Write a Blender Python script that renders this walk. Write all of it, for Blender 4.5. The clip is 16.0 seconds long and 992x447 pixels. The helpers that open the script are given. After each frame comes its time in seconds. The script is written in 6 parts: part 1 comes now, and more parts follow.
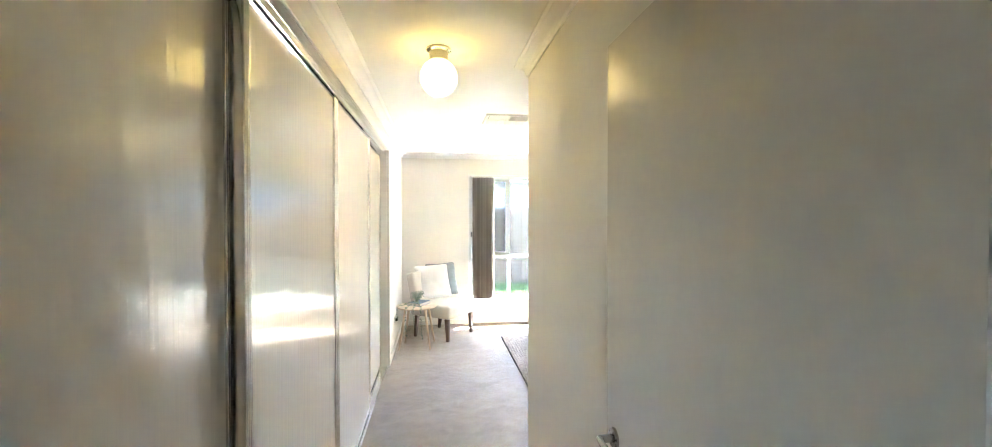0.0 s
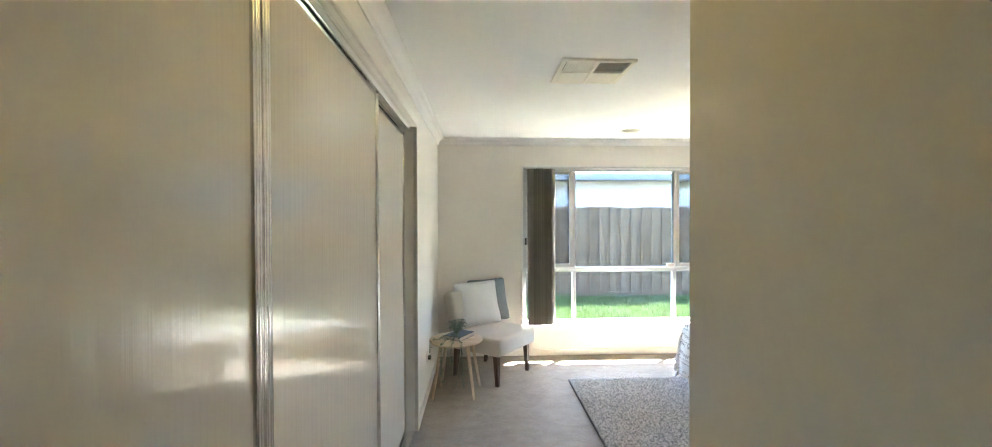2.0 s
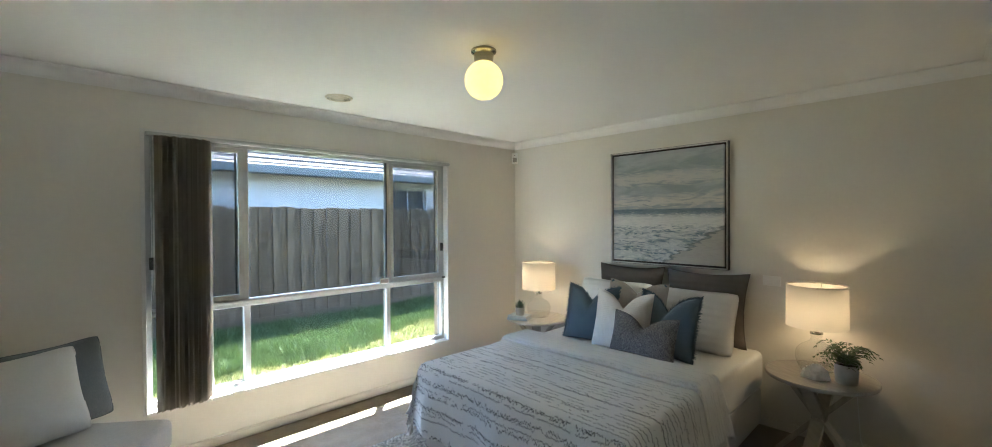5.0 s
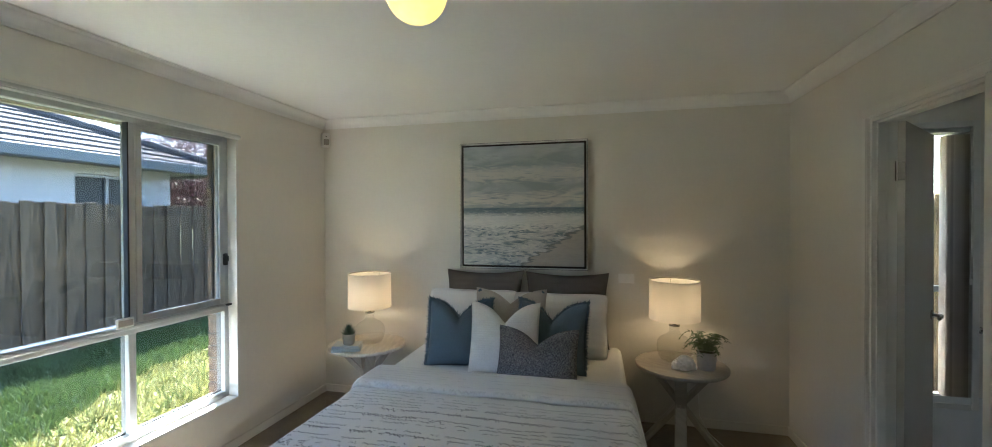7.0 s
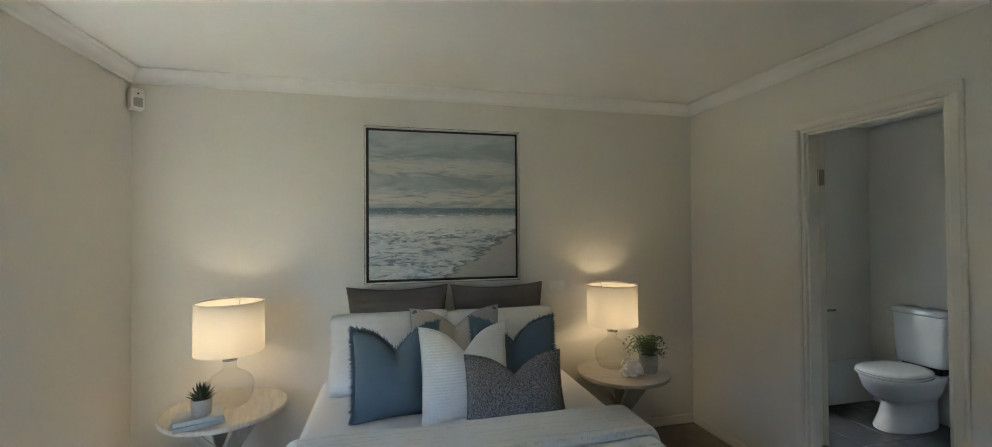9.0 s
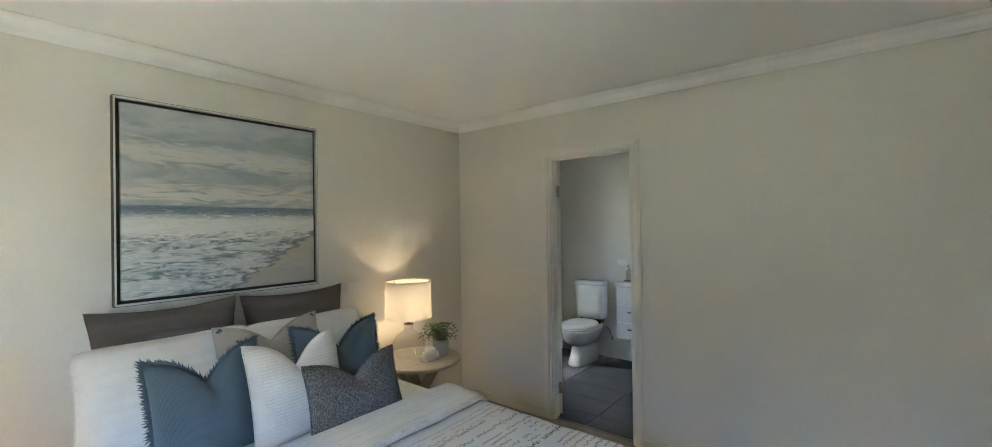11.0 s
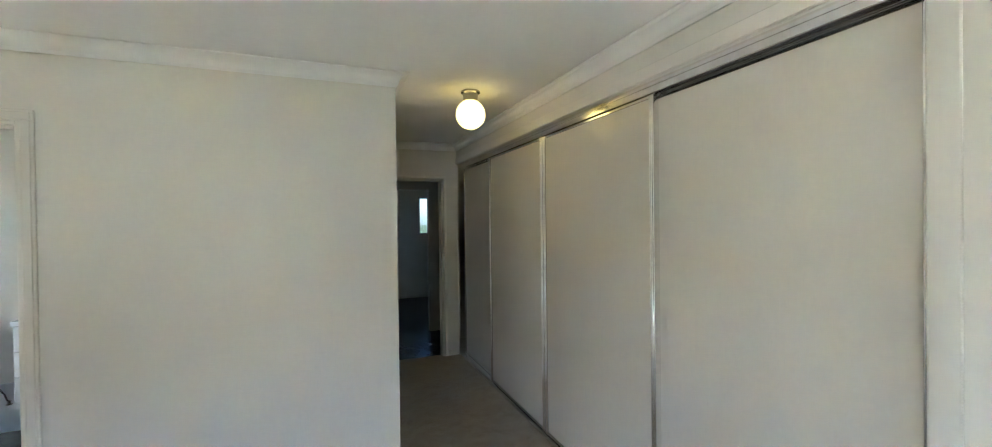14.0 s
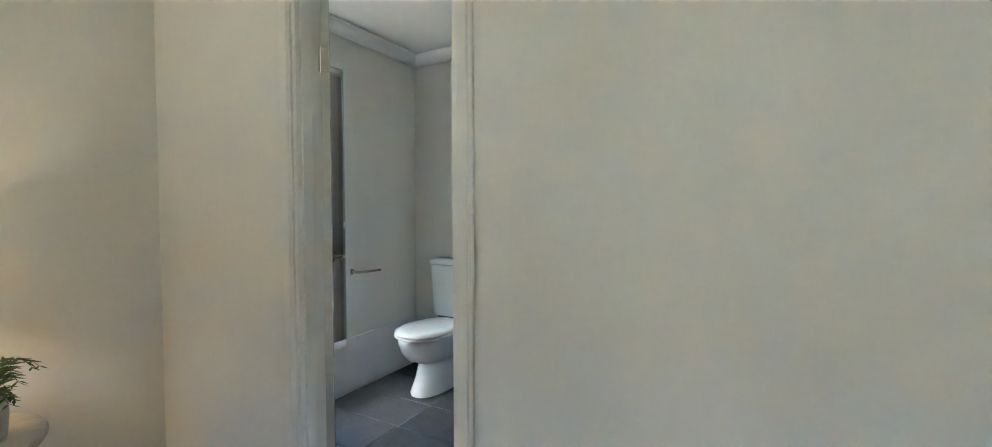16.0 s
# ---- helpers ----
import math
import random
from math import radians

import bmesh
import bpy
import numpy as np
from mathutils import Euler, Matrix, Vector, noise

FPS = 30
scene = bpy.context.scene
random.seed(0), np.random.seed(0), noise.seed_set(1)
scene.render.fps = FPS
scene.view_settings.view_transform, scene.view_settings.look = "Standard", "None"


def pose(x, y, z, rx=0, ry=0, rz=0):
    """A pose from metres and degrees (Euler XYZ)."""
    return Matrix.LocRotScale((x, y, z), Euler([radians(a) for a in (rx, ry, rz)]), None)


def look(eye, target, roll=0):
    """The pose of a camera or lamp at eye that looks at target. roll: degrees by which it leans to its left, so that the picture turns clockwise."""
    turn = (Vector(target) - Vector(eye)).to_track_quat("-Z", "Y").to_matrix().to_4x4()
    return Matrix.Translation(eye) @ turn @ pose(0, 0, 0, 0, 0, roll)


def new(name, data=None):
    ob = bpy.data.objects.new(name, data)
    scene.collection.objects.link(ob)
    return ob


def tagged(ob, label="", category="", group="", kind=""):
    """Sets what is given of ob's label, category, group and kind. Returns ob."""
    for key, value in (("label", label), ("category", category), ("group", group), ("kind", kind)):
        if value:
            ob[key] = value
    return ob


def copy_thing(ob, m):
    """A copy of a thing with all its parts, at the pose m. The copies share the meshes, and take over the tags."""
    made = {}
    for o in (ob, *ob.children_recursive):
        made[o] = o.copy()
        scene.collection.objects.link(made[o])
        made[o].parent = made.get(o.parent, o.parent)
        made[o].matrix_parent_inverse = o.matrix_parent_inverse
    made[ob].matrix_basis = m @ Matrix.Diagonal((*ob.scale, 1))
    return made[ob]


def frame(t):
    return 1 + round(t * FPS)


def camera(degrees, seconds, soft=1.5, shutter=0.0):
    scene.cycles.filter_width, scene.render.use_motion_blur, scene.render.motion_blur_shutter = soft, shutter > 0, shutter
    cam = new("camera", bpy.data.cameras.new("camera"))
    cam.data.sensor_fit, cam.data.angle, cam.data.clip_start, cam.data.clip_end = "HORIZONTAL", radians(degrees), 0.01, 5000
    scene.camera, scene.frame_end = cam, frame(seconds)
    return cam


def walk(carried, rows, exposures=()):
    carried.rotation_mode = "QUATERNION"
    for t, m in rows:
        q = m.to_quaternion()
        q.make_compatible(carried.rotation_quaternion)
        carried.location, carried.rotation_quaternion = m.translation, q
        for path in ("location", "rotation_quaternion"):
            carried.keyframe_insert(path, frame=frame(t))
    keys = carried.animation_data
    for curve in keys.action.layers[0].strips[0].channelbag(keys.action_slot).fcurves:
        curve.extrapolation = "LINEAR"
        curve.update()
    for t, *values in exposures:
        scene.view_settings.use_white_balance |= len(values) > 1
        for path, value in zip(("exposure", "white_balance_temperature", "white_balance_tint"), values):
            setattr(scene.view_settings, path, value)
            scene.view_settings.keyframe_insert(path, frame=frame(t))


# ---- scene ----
cam = camera(97.2, 16.0, soft=0.9)
PATH = [
    (0, (0.516, 0.452, 1.537), (0.786, 2.434, 1.507), -0.0),
    (0.5, (0.514, 0.736, 1.527), (0.662, 2.73, 1.5), -0.1),
    (1, (0.516, 1.072, 1.528), (0.549, 3.072, 1.503), -0.3),
    (1.5, (0.509, 1.435, 1.54), (0.533, 3.435, 1.514), -0.1),
    (2, (0.483, 1.833, 1.551), (0.563, 3.831, 1.527), -0.2),
    (2.5, (0.451, 2.131, 1.541), (0.685, 4.117, 1.529), -0.2),
    (3, (0.458, 2.402, 1.529), (0.94, 4.343, 1.526), -0.1),
    (3.5, (0.478, 2.616, 1.545), (1.186, 4.486, 1.542), -0.3),
    (4, (0.501, 2.827, 1.54), (1.455, 4.584, 1.542), -0.1),
    (4.5, (0.577, 3.001, 1.561), (1.761, 4.613, 1.553), -0.2),
    (7, (0.88, 4.32, 1.55), (2.827, 4.778, 1.531), -0.2),
    (7.5, (0.975, 4.563, 1.521), (2.967, 4.74, 1.514), -0.2),
    (8, (1.124, 4.814, 1.498), (3.122, 4.718, 1.511), -0.3),
    (10.5, (1.646, 5.776, 1.507), (3.251, 4.583, 1.522), -0.6),
    (11, (1.604, 5.908, 1.519), (2.862, 4.353, 1.527), -0.8),
    (11.5, (1.593, 6.022, 1.589), (2.441, 4.211, 1.569), -0.7),
    (12, (1.63, 6.093, 1.571), (1.89, 4.11, 1.555), -0.7),
    (12.5, (1.633, 6.116, 1.569), (1.358, 4.135, 1.552), -0.7),
    (13, (1.575, 6.079, 1.583), (0.864, 4.21, 1.556), -0.6),
    (13.5, (1.527, 5.982, 1.559), (0.659, 4.181, 1.547), -0.4),
    (14, (1.454, 5.656, 1.568), (0.73, 3.792, 1.55), -0.7),
    (14.5, (1.482, 5.268, 1.504), (1.202, 3.287, 1.495), -0.7),
    (15, (1.625, 4.764, 1.352), (1.832, 2.774, 1.355), -0.7),
    (15.5, (1.838, 4.384, 1.296), (2.49, 2.493, 1.279), -0.7),
    (16, (2.085, 3.986, 1.238), (3.059, 2.241, 1.17), -0.1),
]
walk(cam, [(t, look(eye, target, roll)) for t, eye, target, roll in PATH],
     exposures=[(0, 8.7, 5750, 11), (0.5, 8.35, 5800, 10), (1.0, 7.9, 5800, 8), (2.0, 7.4, 5800, 7), (2.5, 7.1, 5700, 6), (3.5, 6.65, 5600, 4), (4.5, 6.2, 5650, 4), (7.0, 5.65, 5750, 4), (8.0, 5.65, 5750, 2), (10.5, 6.25, 5650, 5), (11.2, 6.4, 5650, 5), (12.5, 6.65, 5600, 6), (13.5, 6.95, 5500, 6), (14.5, 7.2, 5450, 6), (15.4, 7.25, 5400, 5), (16.0, 7.05, 5450, 4)])

# ---- world, sun and exposure ----
world = bpy.data.worlds.new("world")
scene.world = world
world.use_nodes = True
wn = world.node_tree
sky = wn.nodes.new("ShaderNodeTexSky")
sky.sky_type = "NISHITA"
sky.sun_disc = False
SUN_EL, SUN_AZ = radians(53), radians(38)  # azimuth from north towards east
sky.sun_elevation, sky.sun_rotation = SUN_EL, SUN_AZ
wn.links.new(sky.outputs[0], wn.nodes["Background"].inputs[0])
wn.nodes["Background"].inputs[1].default_value = 0.08
sun_data = bpy.data.lights.new("sun", "SUN")
sun_data.energy, sun_data.angle, sun_data.color = 3.4, radians(0.55), (1, 0.95, 0.87)
sun = new("sun", sun_data)
to_sun = Vector((math.cos(SUN_EL) * math.sin(SUN_AZ), math.cos(SUN_EL) * math.cos(SUN_AZ), math.sin(SUN_EL)))
sun.matrix_world = look(to_sun * 30, (0, 0, 0))


# ---- materials ----
def mat(name, col, rough=0.6, metal=0.0, var=0.08, scale=3.0, bump=0.0, bscale=200.0, spec=0.5, fine=40.0, detail=6.0):
    """A paint, plastic, metal or cloth with variation at two scales and fine relief."""
    m = bpy.data.materials.new(name)
    m.use_nodes = True
    t = m.node_tree
    b = t.nodes["Principled BSDF"]
    co = t.nodes.new("ShaderNodeTexCoord")
    n1 = t.nodes.new("ShaderNodeTexNoise")
    n1.inputs["Scale"].default_value, n1.inputs["Detail"].default_value = scale, detail
    n2 = t.nodes.new("ShaderNodeTexNoise")
    n2.inputs["Scale"].default_value, n2.inputs["Detail"].default_value = fine, 4
    add = t.nodes.new("ShaderNodeMath")
    add.operation = "MULTIPLY_ADD"
    add.inputs[1].default_value = 0.5
    t.links.new(co.outputs["Object"], n1.inputs["Vector"])
    t.links.new(co.outputs["Object"], n2.inputs["Vector"])
    t.links.new(n2.outputs[0], add.inputs[0])
    half = t.nodes.new("ShaderNodeMath")
    half.operation = "MULTIPLY"
    half.inputs[1].default_value = 0.5
    t.links.new(n1.outputs[0], half.inputs[0])
    t.links.new(half.outputs[0], add.inputs[2])
    ramp = t.nodes.new("ShaderNodeValToRGB")
    ramp.color_ramp.elements[0].position, ramp.color_ramp.elements[1].position = 0.3, 0.7
    ramp.color_ramp.elements[0].color = (*[c * (1 - var) for c in col], 1)
    ramp.color_ramp.elements[1].color = (*[min(1, c * (1 + var)) for c in col], 1)
    t.links.new(add.outputs[0], ramp.inputs[0])
    t.links.new(ramp.outputs[0], b.inputs["Base Color"])
    b.inputs["Roughness"].default_value, b.inputs["Metallic"].default_value = rough, metal
    b.inputs["Specular IOR Level"].default_value = spec
    if bump:
        n3 = t.nodes.new("ShaderNodeTexNoise")
        n3.inputs["Scale"].default_value, n3.inputs["Detail"].default_value = bscale, 3
        t.links.new(co.outputs["Object"], n3.inputs["Vector"])
        bp = t.nodes.new("ShaderNodeBump")
        bp.inputs["Strength"].default_value, bp.inputs["Distance"].default_value = min(1, bump * 4), bump * 0.02
        t.links.new(n3.outputs[0], bp.inputs["Height"])
        t.links.new(bp.outputs[0], b.inputs["Normal"])
    return m


def bsdf(m):
    return m.node_tree.nodes["Principled BSDF"]


def weave(name, col, rough=0.9, scale=350.0, var=0.15, depth=0.001, warp=(1, 1, 1)):
    """Woven cloth: crossing threads in relief, with slubs."""
    m = mat(name, col, rough, var=var, scale=6, fine=90, spec=0.2)
    t = m.node_tree
    co = t.nodes.new("ShaderNodeTexCoord")
    mp = t.nodes.new("ShaderNodeMapping")
    mp.inputs["Scale"].default_value = warp
    t.links.new(co.outputs["Object"], mp.inputs[0])
    hs = []
    for d in ("X", "Y", "Z"):
        w = t.nodes.new("ShaderNodeTexWave")
        w.bands_direction = d
        w.inputs["Scale"].default_value, w.inputs["Distortion"].default_value = scale / 6.28, 1.5
        t.links.new(mp.outputs[0], w.inputs["Vector"])
        hs.append(w)
    a = t.nodes.new("ShaderNodeMath")
    a.operation = "ADD"
    t.links.new(hs[1].outputs[1], a.inputs[0])
    t.links.new(hs[2].outputs[1], a.inputs[1])
    bp = t.nodes.new("ShaderNodeBump")
    bp.inputs["Strength"].default_value, bp.inputs["Distance"].default_value = 0.5, depth
    t.links.new(a.outputs[0], bp.inputs["Height"])
    t.links.new(bp.outputs[0], bsdf(m).inputs["Normal"])
    bsdf(m).inputs["Sheen Weight"].default_value = 0.15
    return m


def grained(name, dark, light, rough=0.5, stretch=(14, 14, 1), scale=3.0, bump=0.0008):
    """Wood grain stretched along one axis of the thing."""
    m = bpy.data.materials.new(name)
    m.use_nodes = True
    t = m.node_tree
    b = t.nodes["Principled BSDF"]
    co = t.nodes.new("ShaderNodeTexCoord")
    mp = t.nodes.new("ShaderNodeMapping")
    mp.inputs["Scale"].default_value = stretch
    oi = t.nodes.new("ShaderNodeObjectInfo")
    cx = t.nodes.new("ShaderNodeCombineXYZ")
    mu = t.nodes.new("ShaderNodeMath")
    mu.operation = "MULTIPLY"
    mu.inputs[1].default_value = 37
    t.links.new(oi.outputs["Random"], mu.inputs[0])
    for i in range(3):
        t.links.new(mu.outputs[0], cx.inputs[i])
    t.links.new(cx.outputs[0], mp.inputs["Location"])
    t.links.new(co.outputs["Object"], mp.inputs["Vector"])
    n = t.nodes.new("ShaderNodeTexNoise")
    n.inputs["Scale"].default_value, n.inputs["Detail"].default_value, n.inputs["Distortion"].default_value = scale, 8, 0.6
    t.links.new(mp.outputs[0], n.inputs["Vector"])
    r = t.nodes.new("ShaderNodeValToRGB")
    r.color_ramp.elements[0].position, r.color_ramp.elements[1].position = 0.32, 0.68
    r.color_ramp.elements[0].color, r.color_ramp.elements[1].color = (*dark, 1), (*light, 1)
    t.links.new(n.outputs[0], r.inputs[0])
    hs = t.nodes.new("ShaderNodeHueSaturation")
    vm = t.nodes.new("ShaderNodeMapRange")
    vm.inputs["To Min"].default_value, vm.inputs["To Max"].default_value = 0.8, 1.15
    t.links.new(oi.outputs["Random"], vm.inputs["Value"])
    t.links.new(vm.outputs[0], hs.inputs["Value"])
    t.links.new(r.outputs[0], hs.inputs["Color"])
    t.links.new(hs.outputs[0], b.inputs["Base Color"])
    b.inputs["Roughness"].default_value = rough
    bp = t.nodes.new("ShaderNodeBump")
    bp.inputs["Strength"].default_value, bp.inputs["Distance"].default_value = 0.6, bump
    t.links.new(n.outputs[0], bp.inputs["Height"])
    t.links.new(bp.outputs[0], b.inputs["Normal"])
    return m


def thin_glass(name, tint=(1, 1, 1)):
    """Window glass: see-through, with a mirror gloss that grows towards grazing."""
    m = bpy.data.materials.new(name)
    m.use_nodes = True
    t = m.node_tree
    t.nodes.remove(t.nodes["Principled BSDF"])
    tr, gl, mx, lw, pw, ma = (t.nodes.new("ShaderNode" + k) for k in ("BsdfTransparent", "BsdfGlossy", "MixShader", "LayerWeight", "Math", "Math"))
    tr.inputs[0].default_value = (*tint, 1)
    gl.inputs["Roughness"].default_value = 0.01
    pw.operation, ma.operation = "POWER", "MULTIPLY_ADD"
    pw.inputs[1].default_value = 5.0
    ma.inputs[1].default_value, ma.inputs[2].default_value = 0.7, 0.03
    t.links.new(lw.outputs["Facing"], pw.inputs[0])
    t.links.new(pw.outputs[0], ma.inputs[0])
    t.links.new(ma.outputs[0], mx.inputs[0])
    t.links.new(tr.outputs[0], mx.inputs[1])
    t.links.new(gl.outputs[0], mx.inputs[2])
    t.links.new(mx.outputs[0], t.nodes["Material Output"].inputs[0])
    return m


def glow(name, col, power, white=(0.9, 0.88, 0.82)):
    m = mat(name, white, 0.35)
    bsdf(m).inputs["Emission Color"].default_value = (*col, 1)
    bsdf(m).inputs["Emission Strength"].default_value = power
    return m


WALL = mat("wall_paint", (0.76, 0.73, 0.665), 0.55, var=0.025, scale=1.2, bump=0.05, bscale=260, spec=0.35)
CEIL = mat("ceiling_paint", (0.85, 0.84, 0.82), 0.8, var=0.02, scale=1.5, bump=0.03, bscale=300, spec=0.2)
TRIM = mat("trim_gloss_paint", (0.785, 0.75, 0.68), 0.45, var=0.015, scale=5)
WHITE_TRIM = mat("white_window_paint", (0.74, 0.73, 0.70), 0.35, var=0.03, scale=6)
DOORW = mat("door_gloss_paint", (0.65, 0.605, 0.525), 0.27, var=0.03, scale=3, bump=0.02, bscale=60)
ROBE = mat("wardrobe_laminate", (0.745, 0.695, 0.605), 0.16, var=0.02, scale=2, spec=0.45)
CHROME = mat("bright_aluminium", (0.88, 0.87, 0.86), 0.12, metal=1.0, var=0.06, scale=20)
SATIN = mat("satin_nickel", (0.40, 0.385, 0.36), 0.25, metal=1.0, var=0.06, scale=30)
ALU = mat("powder_coated_aluminium", (0.53, 0.54, 0.53), 0.35, var=0.04, scale=8)
BLACK = mat("black_plastic", (0.02, 0.02, 0.02), 0.4)
PLASTIC = mat("white_plastic", (0.86, 0.85, 0.81), 0.35, var=0.03)
CREAM_PLASTIC = mat("cream_plastic", (0.80, 0.75, 0.63), 0.4, var=0.04)
# vent backing, darkened so its colour gives the shade between the slats
SHADOWGAP = mat("slot_shade", (0.30, 0.275, 0.225), 0.8)
PORC = mat("white_porcelain", (0.82, 0.83, 0.83), 0.08, var=0.015, spec=0.6)
TILE_W = mat("white_wall_tile", (0.78, 0.79, 0.79), 0.12, var=0.02)
TILE_D = mat("charcoal_floor_tile", (0.085, 0.086, 0.09), 0.25, var=0.18, scale=9, bump=0.02, bscale=60)
GROUT = mat("grey_grout", (0.45, 0.45, 0.44), 0.9, var=0.12, scale=30)
# grey tint added to dim the view outdoors against the room's exposure
GLASS = thin_glass("view_dimming_glass", (0.56, 0.56, 0.56))
CLEAR = thin_glass("clear_glass", (0.96, 0.97, 0.97))
MIRROR = mat("mirror", (0.85, 0.87, 0.86), 0.02, metal=1.0, var=0.0)
GLOBE = glow("lit_opal_glass", (1.0, 0.70, 0.185), 0.028)
BULB = glow("lit_bulb", (1.0, 0.68, 0.36), 0.8)
SCREEN = thin_glass("fly_screen", (0.78, 0.78, 0.79))
# warm tint added to the pane to turn the bluish daylight neutral
ENSUITE_GLASS = thin_glass("daylight_warming_glass", (0.92, 0.87, 0.79))
OBSCURE = thin_glass("obscure_glass", (0.15, 0.165, 0.18))


def carpet_material():
    m = mat("cut_pile_carpet", (0.24, 0.192, 0.13), 0.5, var=0.30, scale=3.0, fine=11, spec=0.6, detail=8)
    t = m.node_tree
    co = t.nodes.new("ShaderNodeTexCoord")
    n = t.nodes.new("ShaderNodeTexNoise")
    n.inputs["Scale"].default_value, n.inputs["Detail"].default_value = 380, 4
    n2 = t.nodes.new("ShaderNodeTexNoise")
    n2.inputs["Scale"].default_value, n2.inputs["Detail"].default_value = 7, 5
    a = t.nodes.new("ShaderNodeMath")
    a.operation = "MULTIPLY_ADD"
    a.inputs[1].default_value = 4.0
    for k in (n, n2):
        t.links.new(co.outputs["Object"], k.inputs["Vector"])
    t.links.new(n2.outputs[0], a.inputs[0])
    t.links.new(n.outputs[0], a.inputs[2])
    bp = t.nodes.new("ShaderNodeBump")
    bp.inputs["Strength"].default_value, bp.inputs["Distance"].default_value = 0.9, 0.006
    t.links.new(a.outputs[0], bp.inputs["Height"])
    t.links.new(bp.outputs[0], bsdf(m).inputs["Normal"])
    bsdf(m).inputs["Sheen Weight"].default_value = 0.3
    bsdf(m).inputs["Sheen Roughness"].default_value = 0.4
    bsdf(m).inputs["Sheen Tint"].default_value = (1.0, 0.9, 0.78, 1)
    return m


CARPET = carpet_material()


def ripple(m, scale, depth):
    """Fine upright ripples, as in rolled laminate board."""
    t = m.node_tree
    co, mp, n, bp = (t.nodes.new("ShaderNode" + k) for k in ("TexCoord", "Mapping", "TexNoise", "Bump"))
    mp.inputs["Scale"].default_value = (1, 1, 0.015)
    n.inputs["Scale"].default_value, n.inputs["Detail"].default_value = scale, 3
    bp.inputs["Strength"].default_value, bp.inputs["Distance"].default_value = 1.0, depth
    t.links.new(co.outputs["Object"], mp.inputs[0])
    t.links.new(mp.outputs[0], n.inputs["Vector"])
    t.links.new(n.outputs[0], bp.inputs["Height"])
    t.links.new(bp.outputs[0], bsdf(m).inputs["Normal"])


ripple(ROBE, 70, 0.0011)


# ---- mesh helpers ----
def box(bm, x0, x1, y0, y1, z0, z1, bevel=0.0, seg=1):
    vs = [bm.verts.new((x, y, z)) for x in (x0, x1) for y in (y0, y1) for z in (z0, z1)]
    fs = [bm.faces.new([vs[i] for i in q]) for q in ((0, 1, 3, 2), (4, 6, 7, 5), (0, 4, 5, 1), (2, 3, 7, 6), (0, 2, 6, 4), (1, 5, 7, 3))]
    if bevel:
        es = list({e for f in fs for e in f.edges})
        bmesh.ops.bevel(bm, geom=es, offset=bevel, segments=seg, profile=0.5, affect="EDGES")
    return bm


def boxes(*rows, bevel=0.0, seg=1):
    bm = bmesh.new()
    for r in rows:
        box(bm, *r, bevel=bevel, seg=seg)
    return bm


def lathe(bm, profile, n=32, at=(0, 0, 0)):
    """A body of revolution about z from (radius, height) pairs."""
    rings = []
    for r, z in profile:
        if r < 1e-5:
            rings.append([bm.verts.new((at[0], at[1], at[2] + z))])
        else:
            rings.append([bm.verts.new((at[0] + r * math.cos(a), at[1] + r * math.sin(a), at[2] + z)) for a in (2 * math.pi * k / n for k in range(n))])
    for p, q in zip(rings, rings[1:]):
        for k in range(n):
            j = (k + 1) % n
            if len(p) == 1 and len(q) == 1:
                continue
            if len(p) == 1:
                bm.faces.new((p[0], q[j], q[k]))
            elif len(q) == 1:
                bm.faces.new((p[k], p[j], q[0]))
            else:
                bm.faces.new((p[k], p[j], q[j], q[k]))
    return bm


def tube(bm, pts, r, n=8, r1=None):
    """A round rod along points, tapering from r to r1."""
    pts = [Vector(p) for p in pts]
    rings = []
    for i, p in enumerate(pts):
        d = (pts[min(i + 1, len(pts) - 1)] - pts[max(i - 1, 0)]).normalized()
        q = d.to_track_quat("Z", "Y")
        rr = r if r1 is None else r + (r1 - r) * i / (len(pts) - 1)
        rings.append([bm.verts.new(p + q @ Vector((rr * math.cos(a), rr * math.sin(a), 0))) for a in (2 * math.pi * k / n for k in range(n))])
    for a, b in zip(rings, rings[1:]):
        for k in range(n):
            bm.faces.new((a[k], a[(k + 1) % n], b[(k + 1) % n], b[k]))
    bm.faces.new(rings[0][::-1])
    bm.faces.new(rings[-1])
    return bm


def beam(bm, a, b, w, h, bevel=0.003):
    """A squared bar from a to b."""
    a, b = Vector(a), Vector(b)
    tmp = bmesh.new()
    box(tmp, -w / 2, w / 2, -h / 2, h / 2, 0, (b - a).length, bevel=bevel)
    tmp.transform(Matrix.Translation(a) @ (b - a).to_track_quat("Z", "Y").to_matrix().to_4x4())
    me = bpy.data.meshes.new("tmp")
    tmp.to_mesh(me)
    bm.from_mesh(me)
    bpy.data.meshes.remove(me)
    tmp.free()
    return bm


def link(name, bm, material, smooth=35):
    me = bpy.data.meshes.new(name)
    bmesh.ops.recalc_face_normals(bm, faces=bm.faces[:])
    bm.to_mesh(me)
    bm.free()
    me.materials.append(material)
    if smooth:
        me.polygons.foreach_set("use_smooth", [True] * len(me.polygons))
        me.set_sharp_from_angle(angle=radians(smooth))
    return new(name, me)


def part(name, bm, material, parent, label="", smooth=35):
    ob = link(name, bm, material, smooth)
    ob.parent = parent
    return tagged(ob, label) if label else ob


def thing(name, label, category, m=None, group=""):
    ob = new(name)
    ob.empty_display_size = 0.1
    if m is not None:
        ob.matrix_world = m
    return tagged(ob, label, category, group)


def setting(name, bm, material, label="", category="", smooth=35):
    return tagged(link(name, bm, material, smooth), label or name.replace("_", " "), category or name.split("_")[0], kind="structure")


